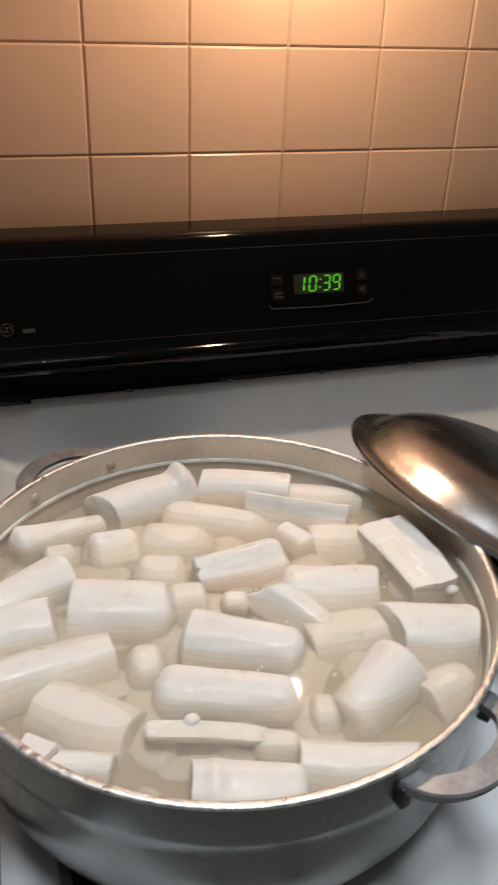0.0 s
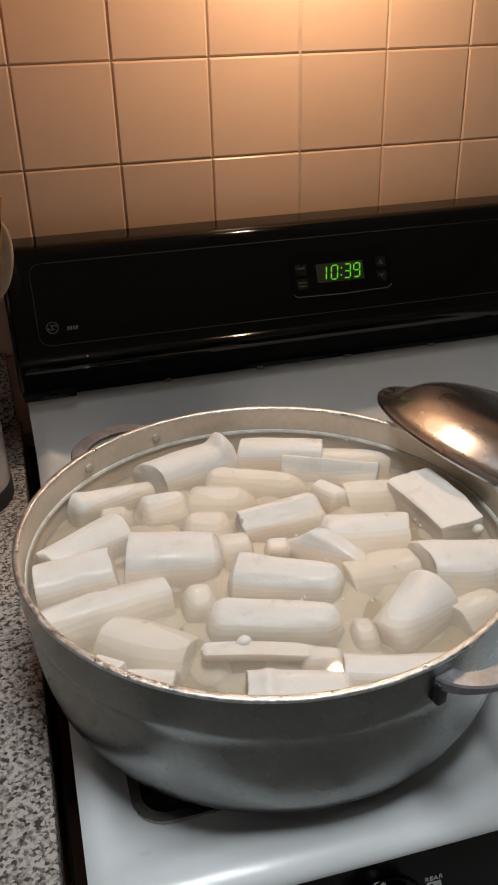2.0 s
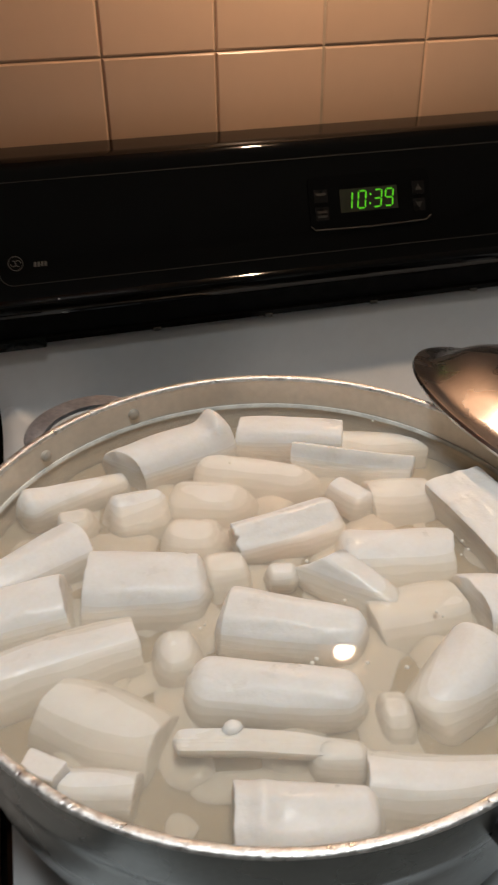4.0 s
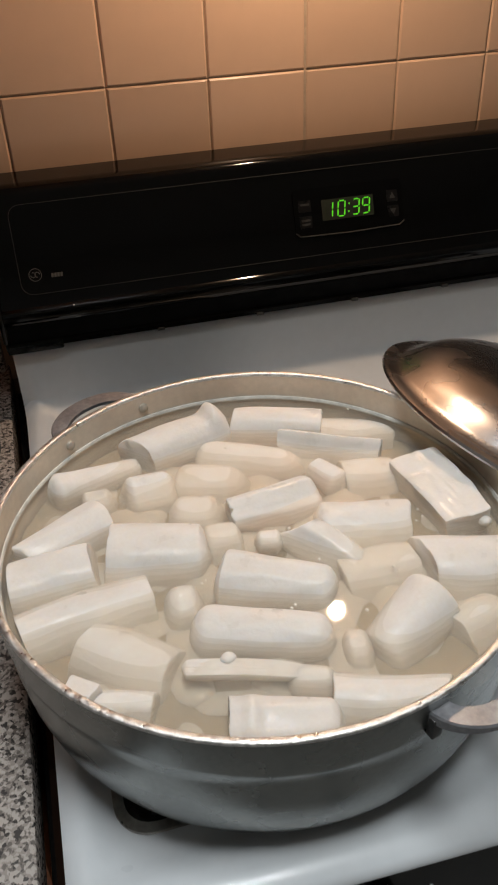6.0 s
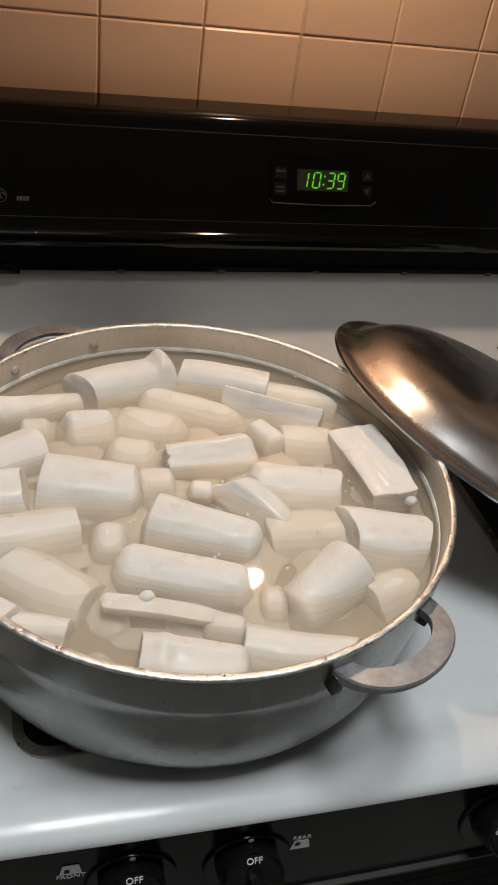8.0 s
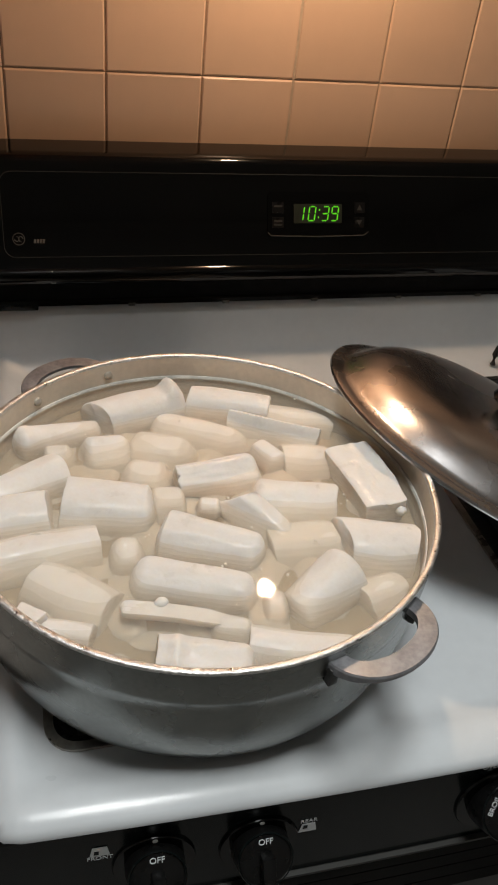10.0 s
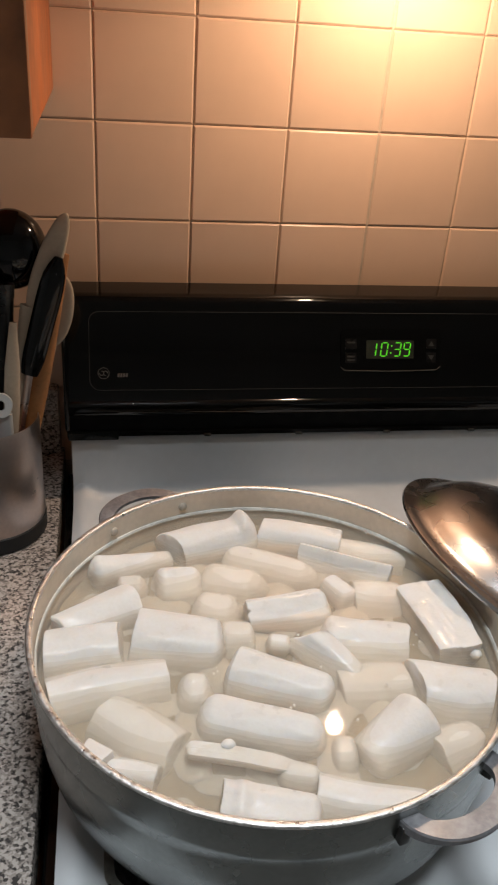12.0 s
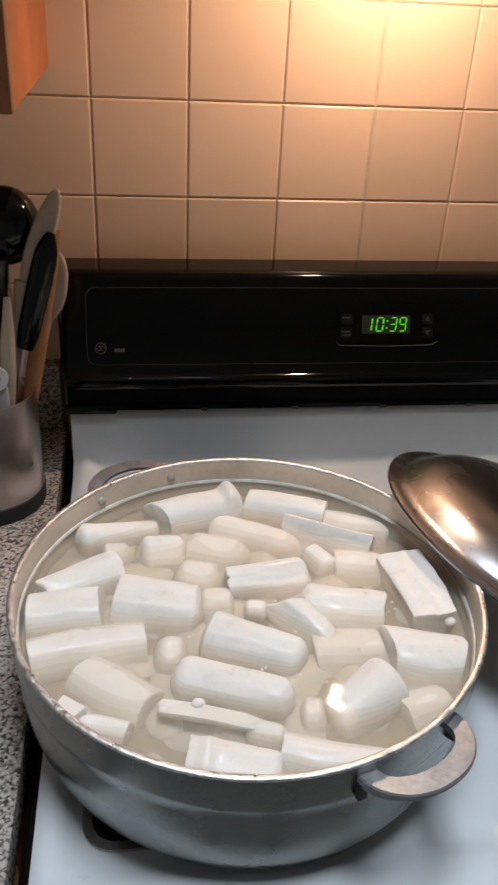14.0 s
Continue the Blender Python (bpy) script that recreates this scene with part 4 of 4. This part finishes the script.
yuca((-0.0120, -0.4040, 1.0090), (0.0630, -0.3850, 1.0050), 0.0151, 0.0099, 16, ends=(0.3, 0.1), bumps=((0.12, 60, 0.25, 0.12, 1.2),), label=DRY)
yuca((-0.0350, -0.4730, 1.0090), (0.0230, -0.4460, 1.0030), 0.0126, 0.0224, 17, skew=(0, -0.25), turn=(0.3, 0), label=DRY)
yuca((-0.0540, -0.5000, 1.0050), (0.0170, -0.4930, 1.0030), 0.0205, 0.0228, 18, skew=(0, 0.2), split=((70, 0.95),), label=DRY)
yuca((0.0420, -0.4200, 0.9990), (0.0880, -0.4170, 0.9970), 0.0227, 0.0217, 19, ends=(0.45, 0.5), split=((65, 0.8),), label=DRY)
yuca((0.0830, -0.4060, 0.9920), (0.1430, -0.4300, 0.9950), 0.0234, 0.0210, 20, ends=(0.4, 0.6), label=SUB)
yuca((0.0720, -0.4470, 0.9930), (0.1160, -0.4600, 0.9950), 0.0222, 0.0208, 21, ends=(0.6, 0.6), label=SUB)
yuca((0.0250, -0.4820, 0.9990), (0.0930, -0.4980, 1.0020), 0.0290, 0.0242, 22, ends=(0.08, 0.16), split=((75, 0.95),), label=DRY)
yuca((0.1160, -0.4720, 1.0120), (0.1870, -0.4600, 1.0050), 0.0137, 0.0191, 23, ends=(0, 0.3), split=((60, 0.8),), torn=(0.2, 0), label=DRY)
yuca((0.1600, -0.5010, 1.0100), (0.1930, -0.5450, 0.9990), 0.0176, 0.0147, 24, turn=(-0.6, 0), skew=(0.35, 0), split=((35, 0.8),), label=DRY)
yuca((0.1740, -0.4920, 0.9930), (0.2430, -0.5090, 0.9950), 0.0274, 0.0248, 25, ends=(0.3, 0), label=DRY)
yuca((0.2140, -0.4460, 0.9930), (0.2530, -0.4510, 0.9930), 0.0235, 0.0229, 26, label=SUB)
yuca((0.1930, -0.4300, 1.0090), (0.2090, -0.4580, 1.0060), 0.0096, 0.0124, 27, ends=(0.2, 0.5), label=DRY)
yuca((0.2670, -0.4560, 1.0140), (0.2770, -0.5310, 1.0130), 0.0225, 0.0205, 28, split=((82, 0.5), (-8, 0.85), (178, 0.8)), label=DRY)
yuca((0.2310, -0.5550, 0.9970), (0.2880, -0.5690, 0.9980), 0.0276, 0.0258, 29, turn=(0.35, -0.3), label=DRY)
yuca((0.2300, -0.5830, 1.0080), (0.1740, -0.6150, 0.9960), 0.0230, 0.0183, 30, ends=(0.3, 0.2), label=DRY)
yuca((0.2260, -0.6130, 0.9940), (0.2610, -0.6030, 0.9940), 0.0203, 0.0198, 31, label=SUB)
yuca((0.0950, -0.5270, 1.0040), (0.1670, -0.5610, 1.0080), 0.0232, 0.0166, 32, ends=(0.16, 0.22), split=((80, 0.93), (30, 0.96)), label=DRY)
yuca((0.0670, -0.5660, 1.0030), (0.1520, -0.5990, 1.0090), 0.0197, 0.0146, 33, ends=(0.33, 0.28), split=((72, 0.95),), label=DRY)
yuca((0.0520, -0.5410, 0.9960), (0.0800, -0.5440, 0.9970), 0.0211, 0.0195, 34, ends=(1, 0.5), label=SUB)
yuca((-0.0510, -0.5440, 0.9960), (0.0490, -0.5270, 0.9970), 0.0231, 0.0220, 35, label=DRY)
yuca((0.0030, -0.5580, 0.9880), (0.0510, -0.5960, 0.9930), 0.0283, 0.0229, 36, label=SUB)
yuca((-0.0110, -0.5960, 1.0180), (0.0040, -0.6080, 1.0180), 0.0071, 0.0070, 37, split=((90, 0.75), (0, 0.8), (180, 0.8)), label=DRY)
yuca((0.0020, -0.6070, 1.0050), (0.0350, -0.6180, 1.0060), 0.0124, 0.0114, 38, label=SUB)
yuca((0.0550, -0.6010, 1.0150), (0.1340, -0.6260, 1.0130), 0.0065, 0.0063, 39, ends=(0.1, 0.8), split=((88, 0.35),), label=DRY)
yuca((0.0730, -0.6430, 1.0050), (0.1360, -0.6580, 1.0090), 0.0212, 0.0137, 40, ends=(0.04, 0.25), split=((75, 0.93),), bumps=((0.22, 90, 0.12, 0.07, 0.9),), label=DRY)
yuca((0.1360, -0.6390, 0.9980), (0.1990, -0.6560, 1.0040), 0.0204, 0.0140, 41, turn=(0, 0.3), label=DRY)
yuca((0.1770, -0.5490, 0.9870), (0.2300, -0.5470, 0.9880), 0.0277, 0.0270, 42, label=SUB)
yuca((0.1540, -0.6060, 0.9980), (0.1740, -0.6100, 1.0000), 0.0171, 0.0150, 43, ends=(0.7, 0.7), label=SUB)
yuca((0.0910, -0.4870, 0.9940), (0.1230, -0.4890, 0.9960), 0.0217, 0.0200, 44, ends=(0.5, 0.4), label=SUB)
yuca((0.1270, -0.5010, 1.0090), (0.1460, -0.5060, 1.0090), 0.0086, 0.0086, 45, ends=(0.5, 0.5), label=DRY)
yuca((0.0110, -0.4200, 1.0000), (0.0380, -0.4200, 1.0010), 0.0150, 0.0138, 46, ends=(0.5, 0.5), label=SUB)
yuca((0.1140, -0.6190, 1.0060), (0.1420, -0.6300, 1.0060), 0.0097, 0.0096, 47, ends=(0.5, 0.5), label=SUB)
# more pieces deep in the murk
deep = random.Random(21)
for k in range(46):
    rr = 0.158 * math.sqrt((k + 0.5) / 46)
    aa = 2.39996 * k
    p = Vector((CX + rr * math.cos(aa), CY + rr * math.sin(aa), deep.uniform(0.980, 0.986)))
    th = deep.uniform(0, math.pi)
    hl = min(0.042, 0.168 - rr) * deep.uniform(0.75, 1.0)
    q = Vector((math.cos(th), math.sin(th), 0)) * max(0.014, hl)
    yuca(p - q, p + q, deep.uniform(0.020, 0.024), deep.uniform(0.018, 0.022), 100 + k, ends=(0.35, 0.45), label=SUB)
# tiny floating crumbs
for x, y, r in ((0.0830, -0.6020, 0.0052), (0.2880, -0.5350, 0.0047)):
    yuca((x - r, y, 1.0155), (x + r, y + 0.001, 1.0155), r * 0.8, r * 0.8, int(1e4 * x), ends=(1, 1), label="small white cassava crumb floating in the water")


# ---------------------------------------------------------------- wall tiles
def tile_mesh(w, h):
    """A glazed tile with a cushioned edge."""
    g, e, d = 0.0005, 0.0020, 0.006
    bm = bmesh.new()
    loops = []
    for inset, y in ((g, d), (g, 0.0020), (g + 0.0007, 0.0009), (g + e, 0.0)):
        loops.append([bm.verts.new((x, y, z)) for x, z in ((inset, inset), (w - inset, inset), (w - inset, h - inset), (inset, h - inset))])
    for a, b in zip(loops, loops[1:]):
        for i in range(4):
            j = (i + 1) % 4
            bm.faces.new((a[i], a[j], b[j], b[i]))
    bm.faces.new(loops[-1])
    bmesh.ops.recalc_face_normals(bm, faces=bm.faces)
    me = bpy.data.meshes.new("tile")
    bm.to_mesh(me)
    bm.free()
    me.materials.append(M_TILE)
    me.shade_smooth()
    me.set_sharp_from_angle(angle=radians(14))
    return me


TILE = tile_mesh(PX, PZ)
trnd = random.Random(4)
for i in range(-5, 10):
    for j in range(-3, 6):
        z = ROW0 + PZ * j
        if z + PZ < 0.99:
            continue
        ob = new("tile", TILE)
        ob.parent = wall_n
        ob.location = (PX * i, 0.0002 * trnd.uniform(-1, 1), z)
        ob.rotation_euler = (radians(trnd.uniform(-0.12, 0.12)), 0, radians(trnd.uniform(-0.12, 0.12)))
tagged(part("caulk_line", box(PX * 3 - 0.0013, PX * 3 + 0.0013, 0.0004, 0.0018, 1.0, ROW0 + PZ * 6), material("caulk", (0.56, 0.42, 0.31), 0.6, var=0.12, scale=60, bump=0.2), wall_n, smooth=False), kind="")
